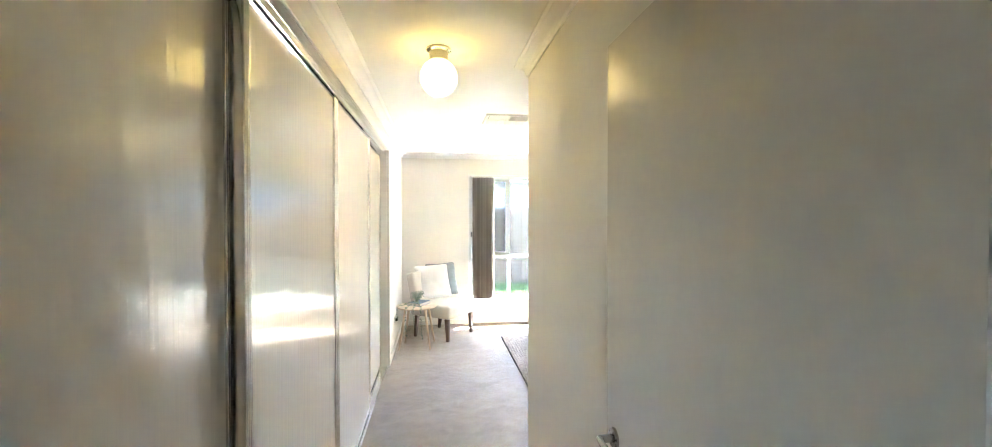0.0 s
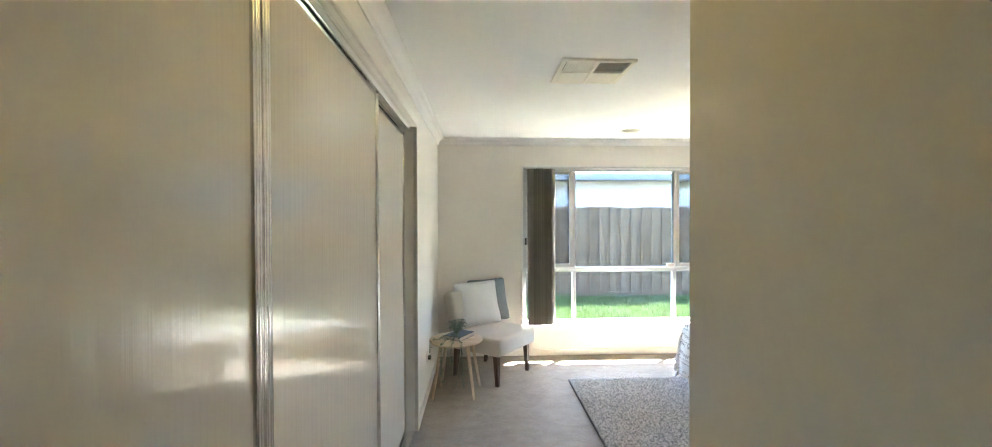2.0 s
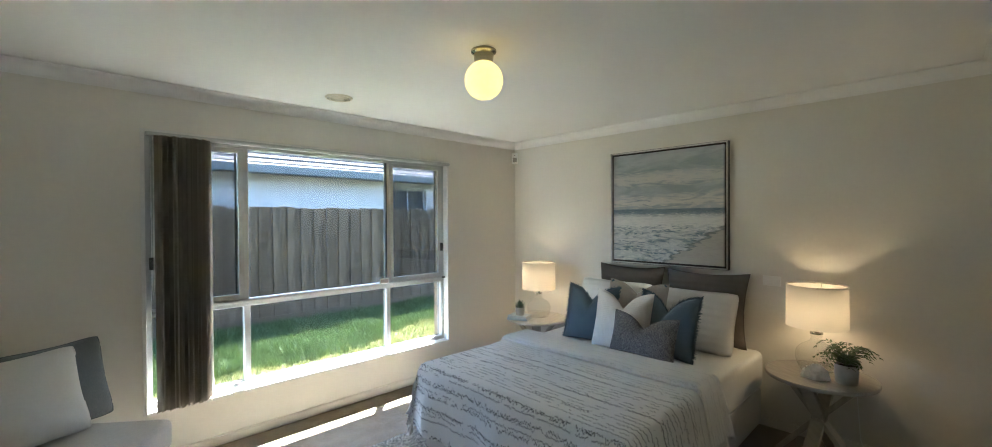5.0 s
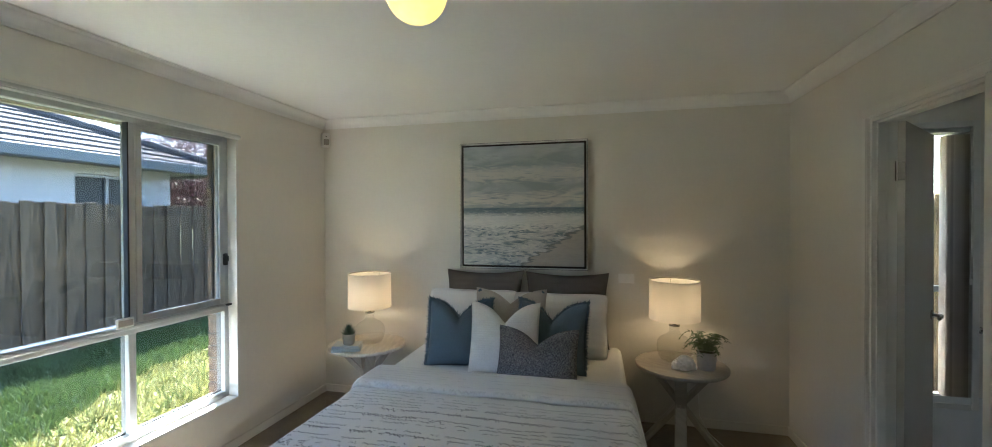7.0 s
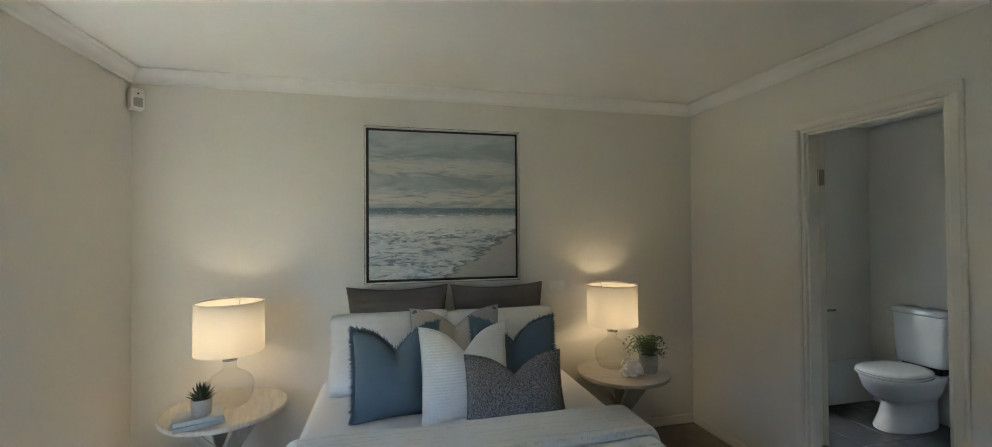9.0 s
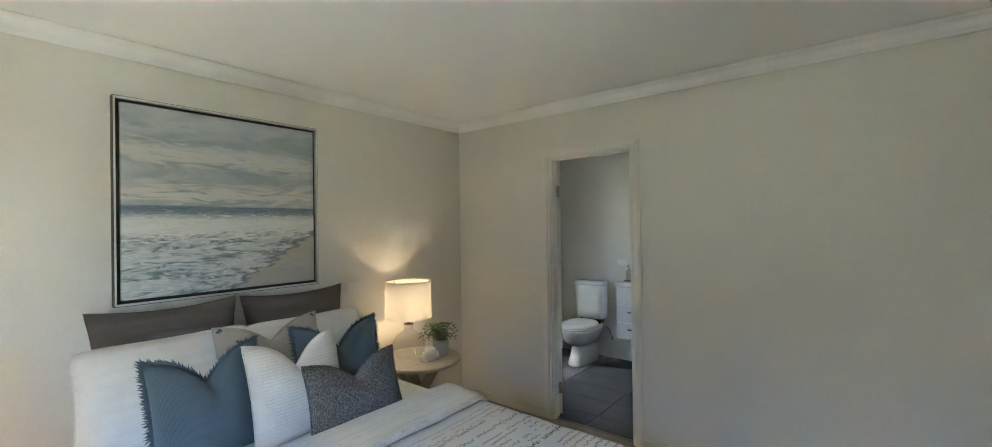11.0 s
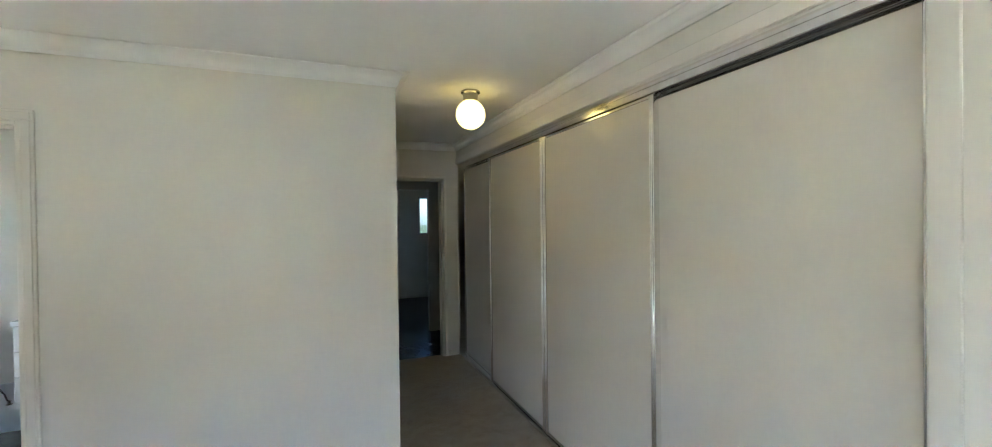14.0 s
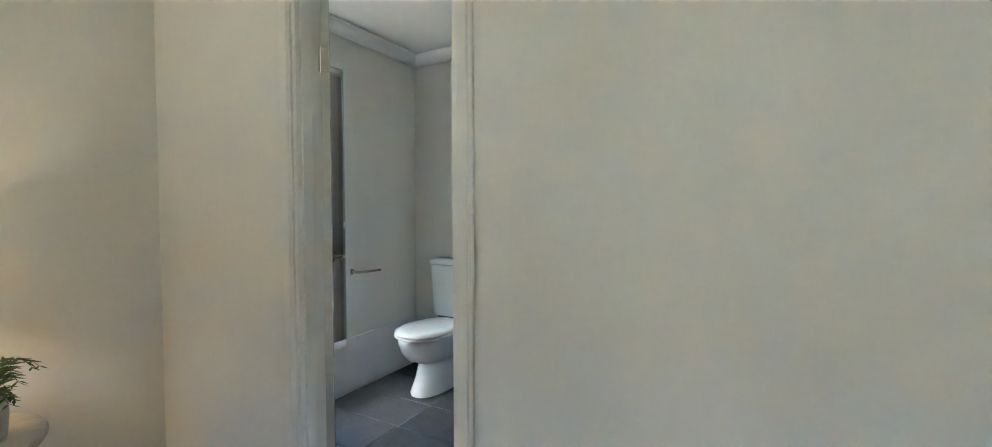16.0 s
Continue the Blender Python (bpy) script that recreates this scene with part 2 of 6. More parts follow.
# ---- plan ----
XW, XE, YN, YS, ZC = 0.03, 4.38, 6.735, 3.0, 2.44
XC = 1.057          # corridor's east wall
YD = 0.74           # wall with the entry door
CL0, CL1 = 0.76, 5.02  # wardrobe opening
YE = 1.21           # ensuite's far wall
T = 0.1
WX0, WX1, WZ0, WZ1 = 0.965, 3.402, 0.325, 2.145   # bedroom window opening
EX0, EX1, EZ = 2.752, 3.434, 2.045                # ensuite doorway
DX0, DX1, DZ = 0.20, 1.035, 2.03                 # entry doorway
QY0, QY1, QZ0, QZ1 = 1.945, 2.545, 0.325, 2.145     # ensuite window

setting("floor", boxes((-0.62, XE + 0.25, YS - 0.05, YN + 0.3, -0.2, 0), (-0.62, XC + 0.1, YD - 0.06, YS - 0.05, -0.2, 0)), CARPET, "beige cut-pile carpet with vacuum marks", "carpet floor")
setting("ceiling", boxes((-0.62, XE + 0.25, -3.6, YN + 0.3, ZC, ZC + 0.15)), CEIL, "flat white painted ceiling")
setting("wall_north", boxes((-0.62, WX0, YN, YN + 0.13, -0.2, ZC), (WX1, XE + 0.13, YN, YN + 0.13, -0.2, ZC), (WX0, WX1, YN, YN + 0.13, -0.2, WZ0), (WX0, WX1, YN, YN + 0.13, WZ1, ZC)), WALL, "warm off-white painted wall with a wide window")
setting("wall_east", boxes((XE, XE + 0.13, QY1, YN, -0.2, ZC), (XE, XE + 0.13, YE - 0.13, QY0, -0.2, ZC), (XE, XE + 0.13, QY0, QY1, -0.2, QZ0), (XE, XE + 0.13, QY0, QY1, QZ1, ZC)), WALL, "warm off-white painted wall behind the bed")
setting("wall_south", boxes((XC, EX0, YS - T, YS, -0.2, ZC), (EX1, XE, YS - T, YS, -0.2, ZC), (EX0, EX1, YS - T, YS, EZ, ZC)), WALL, "warm off-white painted wall with the ensuite doorway")
setting("wall_corridor", boxes((XC, XC + T, YD - T, YS - T, -0.2, ZC)), WALL, "plain off-white painted corridor wall")
setting("wall_entry", boxes((-0.62, DX0, YD - T, YD, -0.2, ZC), (DX1, XC, YD - T, YD, -0.2, ZC), (DX0, DX1, YD - T, YD, DZ, ZC)), WALL, "off-white wall with the entry doorway")
setting("wall_west", boxes((XW - 0.1, XW, CL1 + 0.002, YN, -0.2, ZC), (XW - 0.1, XW, YD, CL1 + 0.002, 2.215, ZC), (XW - 0.1, XW - 0.005, YD, CL0, -0.2, 2.215)), WALL, "off-white wall around the wardrobe")
setting("wall_wardrobe_back", boxes((-0.72, -0.62, YD - T, YN, -0.2, ZC), (-0.62, XW - 0.1, CL1 + 0.002, CL1 + 0.1, -0.2, ZC)), WALL, "plain wall behind the wardrobe")
setting("wall_ensuite_south", boxes((XC + T, XE, YE - 0.12, YE, -0.2, ZC)), WALL, "plain painted ensuite wall")
setting("wall_ensuite_west", boxes((1.9, 2.0, YE, YS - T, -0.2, ZC)), WALL, "plain painted ensuite side wall")


def cornice(name, a, b, out, ends=(0, 0)):
    """Cove cornice along a straight run; out points into the room; ends: mitre lengths added at each end per metre of projection."""
    a, b, out = Vector(a), Vector(b), Vector(out)
    d = (b - a).normalized()
    prof = [(0, -0.075), (0.008, -0.075), (0.012, -0.066)]
    for k in range(7):
        t = k / 6 * math.pi / 2
        prof.append((0.016 + 0.046 * (1 - math.cos(t)), -0.062 + 0.046 * math.sin(t)))
    prof += [(0.066, -0.012), (0.075, -0.008), (0.075, 0), (0, 0)]
    bm = bmesh.new()
    r0 = [bm.verts.new(a + out * p - d * ends[0] * p + Vector((0, 0, ZC + z))) for p, z in prof]
    r1 = [bm.verts.new(b + out * p + d * ends[1] * p + Vector((0, 0, ZC + z))) for p, z in prof]
    n = len(prof)
    for i in range(n):
        bm.faces.new((r0[i], r0[(i + 1) % n], r1[(i + 1) % n], r1[i]))
    bm.faces.new(r0[::-1])
    bm.faces.new(r1)
    setting(name, bm, CEIL, "white cove cornice", "cornice", 25)


cornice("cornice_north", (XW, YN, 0), (XE, YN, 0), (0, -1, 0), (-1, -1))
cornice("cornice_east", (XE, YN, 0), (XE, YS, 0), (-1, 0, 0), (-1, -1))
cornice("cornice_south", (XE, YS, 0), (XC, YS, 0), (0, 1, 0), (-1, 1))
cornice("cornice_corridor", (XC, YS, 0), (XC, YD, 0), (-1, 0, 0), (1, -1))
cornice("cornice_entry", (XC, YD, 0), (XW, YD, 0), (0, 1, 0), (-1, -1))
cornice("cornice_west", (XW, YD, 0), (XW, YN, 0), (1, 0, 0), (-1, -1))
cornice("cornice_ensuite_east", (XE, YS - T, 0), (XE, YE, 0), (-1, 0, 0), (-1, -1))
cornice("cornice_ensuite_south", (XE, YE, 0), (2.0, YE, 0), (0, 1, 0), (-1, -1))


def skirting(name, x0, x1, y0, y1, h=0.068):
    setting(name, boxes((x0, x1, y0, y1, 0.001, h), bevel=0.004), TRIM, "painted timber skirting board", "baseboard")


skirting("baseboard_north", XW + 0.013, XE - 0.013, YN - 0.013, YN)
skirting("baseboard_east", XE - 0.013, XE, YS, YN)
skirting("baseboard_south_a", XC - 0.012, EX0 - 0.053, YS, YS + 0.013)
skirting("baseboard_south_b", EX1 + 0.053, XE - 0.013, YS, YS + 0.013)
skirting("baseboard_west", XW, XW + 0.013, CL1 + 0.07, YN)
skirting("baseboard_corridor", XC - 0.012, XC, YD, YS)
skirting("baseboard_entry", XW + 0.02, DX0 - 0.05, YD, YD + 0.013)


def architrave(name, along, a0, a1, top, plane, out, w=0.052, d=0.014):
    """Mitred-looking door trim with a stepped moulding: along 'x' at y=plane or along 'y' at x=plane; out is the side it stands on."""
    bm = bmesh.new()
    for inset, depth in ((0.0, d), (0.012, d + 0.005)):
        lo, hi = sorted((plane, plane + out * depth))
        for u0, u1, z0, z1 in ((a0 - w + inset, a0 - inset * 0.5, 0.002, top + inset * 0.5), (a1 + inset * 0.5, a1 + w - inset, 0.002, top + inset * 0.5), (a0 - w + inset, a1 + w - inset, top + inset * 0.5, top + w - inset)):
            if along == "x":
                box(bm, u0, u1, lo, hi, z0, z1, bevel=0.003)
            else:
                box(bm, lo, hi, u0, u1, z0, z1, bevel=0.003)
    setting(name, bm, TRIM, "painted timber architrave round the doorway", "trim")


architrave("trim_ensuite_door", "x", EX0, EX1, EZ, YS, 1)
architrave("trim_entry_door", "x", DX0, DX1 - 0.03, DZ, YD, 1, w=0.04)
# door jambs with a rebate stop
setting("trim_ensuite_jamb", boxes((EX0, EX0 + 0.018, YS - T - 0.004, YS + 0.003, 0, EZ), (EX1 - 0.018, EX1, YS - T - 0.004, YS + 0.003, 0, EZ), (EX0 + 0.018, EX1 - 0.018, YS - T - 0.004, YS + 0.003, EZ - 0.018, EZ),
        (EX0 + 0.018, EX0 + 0.03, YS - 0.055, YS - 0.015, 0, EZ - 0.018), (EX1 - 0.03, EX1 - 0.018, YS - 0.055, YS - 0.015, 0, EZ - 0.018), (EX0 + 0.03, EX1 - 0.03, YS - 0.055, YS - 0.015, EZ - 0.03, EZ - 0.018), bevel=0.002), TRIM, "painted door jamb", "trim")
setting("trim_entry_jamb", boxes((DX0, DX0 + 0.018, YD - T - 0.004, YD + 0.003, 0, DZ), (DX1 - 0.018, DX1, YD - T - 0.004, YD + 0.003, 0, DZ), (DX0 + 0.018, DX1 - 0.018, YD - T - 0.004, YD + 0.003, DZ - 0.018, DZ),
        (DX0 + 0.018, DX0 + 0.03, YD - 0.085, YD - 0.045, 0, DZ - 0.018), bevel=0.002), TRIM, "painted door jamb", "trim")


def lever(parent, x, y, z, side, reach):
    """A round-rose lever handle on a face whose normal is side along x; reach along y."""
    bm = bmesh.new()
    lathe(bm, [(0, 0), (0.027, 0), (0.027, 0.006), (0.024, 0.009), (0.011, 0.010), (0.0095, 0.045), (0, 0.045)], 28)
    bm.transform(Matrix.Translation((x, y, z)) @ Matrix.Rotation(radians(90) * side, 4, "Y"))
    tube(bm, [(x + side * 0.042, y, z), (x + side * 0.046, y + reach * 0.3, z), (x + side * 0.046, y + reach, z - 0.003)], 0.0095, 12)
    return part("handle", bm, SATIN, parent, "satin nickel lever handle")


# entry door, folded back along the corridor wall
door = tagged(link("door_1", boxes((0.985, 1.02, 0.764, 1.612, 0.012, DZ - 0.022), bevel=0.002), DOORW), "cream gloss flush door standing open against the wall", "door", kind="structure")
lever(door, 0.985, 1.552, 0.95, -1, -0.11)
# ensuite door, open into the ensuite
EDOOR = pose(EX1 - 0.010, YS - T + 0.003, 0, 0, 0, 49.5)
door2 = tagged(link("door_2", boxes((-0.038, -0.003, -0.655, -0.004, 0.012, EZ - 0.022), bevel=0.002), DOORW), "cream gloss ensuite door standing open", "door", kind="structure")
door2.matrix_world = EDOOR
lever(door2, -0.038, -0.60, 1.0, -1, 0.10)
lever(door2, -0.003, -0.60, 1.0, 1, 0.10)
for z in (0.22, 1.78):
    bm = boxes((-0.036, -0.006, -0.0045, -0.0025, z - 0.045, z + 0.045))
    tube(bm, [(-0.001, 0.004, z - 0.048), (-0.001, 0.004, z + 0.048)], 0.0055, 10)
    part("hinge", bm, SATIN, door2, "steel butt hinge")

# ---- wardrobe: four sliding panels on twin tracks ----
robe = thing("sliding_wardrobe", "cream sliding wardrobe with bright aluminium frames", "wardrobe", pose(0, 0, 0))
track = part("head_track", boxes((-0.085, 0.012, CL0, CL1, 2.19, 2.2145), bevel=0.001), CHROME, robe, "bright aluminium head track")
for xa, xb in ((0.004, 0.012), (-0.042, -0.036), (-0.085, -0.08)):
    part("track_lip", boxes((xa, xb, CL0, CL1, 2.158, 2.19), bevel=0.001), CHROME, track)
part("floor_track", boxes((-0.085, 0.016, CL0, CL1, 0.001, 0.008), (0.006, 0.012, CL0, CL1, 0.008, 0.018), (-0.042, -0.036, CL0, CL1, 0.008, 0.018), bevel=0.001), CHROME, robe, "bright aluminium floor track")
part("end_jamb", boxes((-0.09, 0.014, CL0 - 0.012, CL0, 0.001, 2.2145), bevel=0.001), TRIM, robe)
part("end_jamb", boxes((-0.09, 0.014, CL1 - 0.012, CL1, 0.001, 2.2145), bevel=0.001), TRIM, robe)
for i, (y0, y1, front) in enumerate(((CL0 + 0.002, 1.76, 0), (1.732, 2.836, 1), (2.846, 3.99, 1), (3.93, CL1 - 0.013, 0))):
    x1 = 0.0 if front else -0.045
    if i == 1:
        x1 = 0.0
    p = part("sliding_door", boxes((x1 - 0.022, x1 - 0.010, y0 + 0.03, y1 - 0.03, 0.045, 2.145)), ROBE, robe, "glossy cream sliding panel")
    for ya in (y0, y1 - 0.034):
        bm = bmesh.new()
        prof = [(-0.030, 0), (-0.004, 0)] + [(-0.004 + 0.004 * math.sin(q * math.pi / 5), 0.0045 - 0.0045 * math.cos(q * math.pi / 5)) for q in range(1, 5)] + [(-0.004, 0.009), (-0.006, 0.010)] + [(-0.006 + 0.007 * math.sin(q * math.pi / 7), 0.017 - 0.007 * math.cos(q * math.pi / 7)) for q in range(1, 7)] + [(-0.006, 0.024), (-0.004, 0.025)] + [(-0.004 + 0.004 * math.sin(q * math.pi / 5), 0.0295 - 0.0045 * math.cos(q * math.pi / 5)) for q in range(1, 5)] + [(-0.004, 0.034), (-0.030, 0.034)]
        lo = [bm.verts.new((x1 + a, ya + b, 0.02)) for a, b in prof]
        hi = [bm.verts.new((x1 + a, ya + b, 2.165)) for a, b in prof]
        for q in range(len(prof)):
            r = (q + 1) % len(prof)
            bm.faces.new((lo[q], lo[r], hi[r], hi[q]))
        bm.faces.new(lo[::-1])
        bm.faces.new(hi)
        part("stile", bm, CHROME, p, "bright ribbed aluminium stile")
    for z0, z1 in ((0.018, 0.048), (2.14, 2.168)):
        part("rail", boxes((x1 - 0.028, x1 - 0.003, y0 + 0.034, y1 - 0.034, z0, z1), bevel=0.002), CHROME, p)
setting("trim_wardrobe", boxes((XW, XW + 0.012, CL1 + 0.002, CL1 + 0.066, 0.001, 2.215), (XW, XW + 0.012, YD, CL1 + 0.066, 2.217, 2.28), (0.0, XW, CL1 + 0.002, CL1 + 0.012, 0.001, 2.215), bevel=0.003), TRIM, "painted timber architrave round the wardrobe", "trim")

# ---- bedroom window ----
FY = 6.80
setting("trim_window_lining", boxes((WX0 - 0.002, WX0 + 0.02, YN - 0.006, FY, WZ0, WZ1), (WX1 - 0.02, WX1 + 0.002, YN - 0.006, FY, WZ0, WZ1), (WX0 + 0.02, WX1 - 0.02, YN - 0.006, FY, WZ1 - 0.02, WZ1), (WX0 + 0.02, WX1 - 0.02, YN - 0.012, FY, WZ0, WZ0 + 0.02), bevel=0.002), WHITE_TRIM, "white painted window reveal and sill", "trim")
win = tagged(new("window_1"), "white aluminium window with sliding side sashes and low fixed panes", "window", kind="structure")
M1, M2, TZ = 1.577, 2.747, 0.955
a0, a1, b0, b1 = WX0 + 0.02, WX1 - 0.02, WZ0 + 0.02, WZ1 - 0.02
part("window_frame", boxes((a0, a0 + 0.035, FY, FY + 0.07, b0, b1), (a1 - 0.035, a1, FY, FY + 0.07, b0, b1), (a0 + 0.035, a1 - 0.035, FY, FY + 0.07, b0, b0 + 0.04), (a0 + 0.035, a1 - 0.035, FY, FY + 0.07, b1 - 0.04, b1),
     (a0 + 0.035, a1 - 0.035, FY - 0.006, FY + 0.066, TZ - 0.022, TZ + 0.03), (a0 + 0.035, a1 - 0.035, FY - 0.016, FY - 0.006, TZ + 0.006, TZ + 0.024),
     (M1 - 0.02, M1 + 0.02, FY + 0.004, FY + 0.064, b0 + 0.04, TZ - 0.022), (M2 - 0.02, M2 + 0.02, FY + 0.004, FY + 0.064, b0 + 0.04, TZ - 0.022),
     (M1 - 0.02, M1 + 0.012, FY + 0.002, FY + 0.064, TZ + 0.03, b1 - 0.04), (M2 - 0.012, M2 + 0.02, FY + 0.002, FY + 0.064, TZ + 0.03, b1 - 0.04), bevel=0.0025), ALU, win, "white powder-coated frame")


def pane(x0, x1, y, z0, z1, parent, material=GLASS, name="pane"):
    p = part(name, boxes((x0, x1, y, y + 0.004, z0, z1)), material, parent, smooth=0)
    p.visible_shadow = False
    return p


for x0, x1 in ((a0 + 0.036, M1 - 0.021), (M1 + 0.021, M2 - 0.021), (M2 + 0.021, a1 - 0.036)):
    pane(x0, x1, FY + 0.03, b0 + 0.041, TZ - 0.023, win)
    part("bead", boxes((x0, x1, FY + 0.036, FY + 0.042, b0 + 0.041, b0 + 0.047), (x0, x1, FY + 0.036, FY + 0.042, TZ - 0.029, TZ - 0.023)), BLACK, win)
pane(M1 + 0.013, M2 - 0.013, FY + 0.034, TZ + 0.031, b1 - 0.041, win)
part("gasket", boxes((M2 - 0.020, M2 - 0.0125, FY + 0.002, FY + 0.033, TZ + 0.031, b1 - 0.041), (M1 + 0.0125, M1 + 0.016, FY + 0.02, FY + 0.033, TZ + 0.031, b1 - 0.041)), BLACK, win)
for s0, s1 in ((a0 + 0.037, M1 - 0.021), (M2 + 0.021, a1 - 0.037)):
    s = part("sliding_sash", boxes((s0, s0 + 0.032, FY - 0.004, FY + 0.024, TZ + 0.032, b1 - 0.042), (s1 - 0.032, s1, FY - 0.004, FY + 0.024, TZ + 0.032, b1 - 0.042), (s0 + 0.032, s1 - 0.032, FY - 0.004, FY + 0.024, TZ + 0.032, TZ + 0.07), (s0 + 0.032, s1 - 0.032, FY - 0.004, FY + 0.024, b1 - 0.074, b1 - 0.042), bevel=0.0025), ALU, win, "sliding aluminium sash")
    pane(s0 + 0.033, s1 - 0.033, FY + 0.008, TZ + 0.071, b1 - 0.075, s)
    part("screen_frame", boxes((s0 + 0.034, s0 + 0.046, FY + 0.04, FY + 0.05, TZ + 0.05, b1 - 0.06), (s1 - 0.046, s1 - 0.034, FY + 0.04, FY + 0.05, TZ + 0.05, b1 - 0.06), (s0 + 0.046, s1 - 0.046, FY + 0.04, FY + 0.05, TZ + 0.05, TZ + 0.064), (s0 + 0.046, s1 - 0.046, FY + 0.04, FY + 0.05, b1 - 0.074, b1 - 0.06)), BLACK, s)
    pane(s0 + 0.046, s1 - 0.046, FY + 0.044, TZ + 0.064, b1 - 0.074, s, SCREEN, "fly_screen")
for lx in (a0 + 0.035, a1 - 0.035):
    part("latch", boxes((lx - 0.012, lx + 0.012, FY - 0.022, FY - 0.001, 1.245, 1.325), (lx - 0.006, lx + 0.006, FY - 0.036, FY - 0.022, 1.27, 1.31), bevel=0.003), BLACK, win, "black latch")
part("catch", boxes((a1 - 0.03, a1 + 0.012, FY - 0.028, FY - 0.001, TZ + 0.014, TZ + 0.026), bevel=0.002), BLACK, win)
sensor = tagged(link("window_sensor", boxes((2.645, 2.735, 6.772, 6.784, 0.979, 1.03), bevel=0.003), PLASTIC), "small white plastic tag stuck on the window transom", "sticker")
part("label", boxes((2.653, 2.727, 6.7705, 6.7715, 0.988, 1.02)), mat("pink_grey_print", (0.55, 0.47, 0.42), 0.6), sensor)

# ---- bedroom vertical blind, drawn to one side ----
blind = thing("vertical_blind", "taupe fabric vertical blind stacked at one side of the window", "blind", pose(0, 0, 0))
SLAT = weave("taupe_blind_cloth", (0.64, 0.585, 0.525), 0.85, 500, 0.1)
# slats darkened at random, painting in the stripes of light along their edges
slt = SLAT.node_tree
soi, smr, sml = (slt.nodes.new("ShaderNode" + k) for k in ("ObjectInfo", "MapRange", "Mix"))
smr.inputs["To Min"].default_value, smr.inputs["To Max"].default_value = 0.0, 1.0
sml.data_type, sml.blend_type = "RGBA", "MULTIPLY"
sml.inputs[7].default_value = (0.68, 0.66, 0.64, 1)
slt.links.new(soi.outputs["Random"], smr.inputs["Value"])
slt.links.new(smr.outputs[0], sml.inputs[0])
slt.links.new(bsdf(SLAT).inputs["Base Color"].links[0].from_socket, sml.inputs[6])
slt.links.new(sml.outputs[2], bsdf(SLAT).inputs["Base Color"])
stl, stm = slt.nodes.new("ShaderNodeBsdfTranslucent"), slt.nodes.new("ShaderNodeMixShader")
stm.inputs[0].default_value = 0.28
slt.links.new(sml.outputs[2], stl.inputs[0])
slt.links.new(bsdf(SLAT).outputs[0], stm.inputs[1])
slt.links.new(stl.outputs[0], stm.inputs[2])
slt.links.new(stm.outputs[0], slt.nodes["Material Output"].inputs[0])
part("headrail", boxes((WX0 + 0.022, WX1 - 0.022, 6.69, 6.733, 2.098, 2.124), (WX0 + 0.022, WX1 - 0.022, 6.684, 6.69, 2.104, 2.118), bevel=0.002), ALU, blind, "white aluminium headrail")
slat_mesh = None
for k in range(22):
    x = 1.06 + k * 0.0124
    if slat_mesh is None:
        bm = bmesh.new()
        for s, c in ((-0.0635, 0), (-0.03, 0.0035), (0, 0.0045), (0.03, 0.0035), (0.0635, 0)):
            for z in (0.365, 2.095):
                bm.verts.new((c, s, z))
        bm.verts.ensure_lookup_table()
        for i in range(4):
            bm.faces.new([bm.verts[j] for j in (2 * i, 2 * i + 2, 2 * i + 3, 2 * i + 1)])
        bmesh.ops.solidify(bm, geom=bm.faces[:], thickness=0.0012)
        ob = part("slat", bm, SLAT, blind)
        slat_mesh = ob.data
    else:
        ob = new("slat", slat_mesh)
        ob.parent = blind
    ob.matrix_world = pose(x, 6.668 + 0.003 * math.sin(k * 2.3), 0.004 * math.sin(k * 1.7), 0, 0, -26 + (13 if k % 2 else -13) + 4 * math.sin(k * 5.1))
bm = bmesh.new()
tube(bm, [(1.02, 6.66, 2.09), (1.019, 6.655, 1.6), (1.02, 6.66, 1.12)], 0.003, 6)
part("wand", bm, PLASTIC, blind)

# ---- hall and the room across it ----
setting("floor_hall", boxes((-1.6, 2.6, -0.5, YD - 0.06, -0.2, -0.004), (-1.3, 1.7, -3.25, -0.5, -0.2, -0.004)), TILE_D, "dark tiled hall floor", "tile floor")
setting("wall_hall_south", boxes((-1.6, 0.10, -0.56, -0.46, -0.2, ZC), (0.92, 2.6, -0.56, -0.46, -0.2, ZC), (0.10, 0.92, -0.56, -0.46, 2.0, ZC)), WALL, "off-white hall wall with a doorway")
setting("wall_hall_ends", boxes((-1.7, -1.6, -0.56, YD, -0.2, ZC), (2.6, 2.7, -0.56, YD, -0.2, ZC), (-1.6, -0.62, YD - T, YD, -0.2, ZC), (XC, 2.7, YD - T, YD, -0.2, ZC)), WALL, "plain off-white hall end walls")
setting("wall_bathroom", boxes((-1.4, -1.3, -3.35, -0.56, -0.2, ZC), (1.7, 1.8, -3.35, -0.56, -0.2, ZC), (-1.3, -0.80, -3.35, -3.25, -0.2, ZC), (-0.30, 1.7, -3.35, -3.25, -0.2, ZC), (-0.80, -0.30, -3.35, -3.25, -0.2, 1.28), (-0.80, -0.30, -3.35, -3.25, 2.05, ZC)), WALL, "off-white bathroom wall across the hall")
setting("ceiling_hall", boxes((-1.7, -0.62, -3.6, YD, ZC, ZC + 0.15)), CEIL, "white painted hall ceiling", "ceiling")
hw = tagged(new("window_3"), "small white bathroom window across the hall", "window", kind="structure")
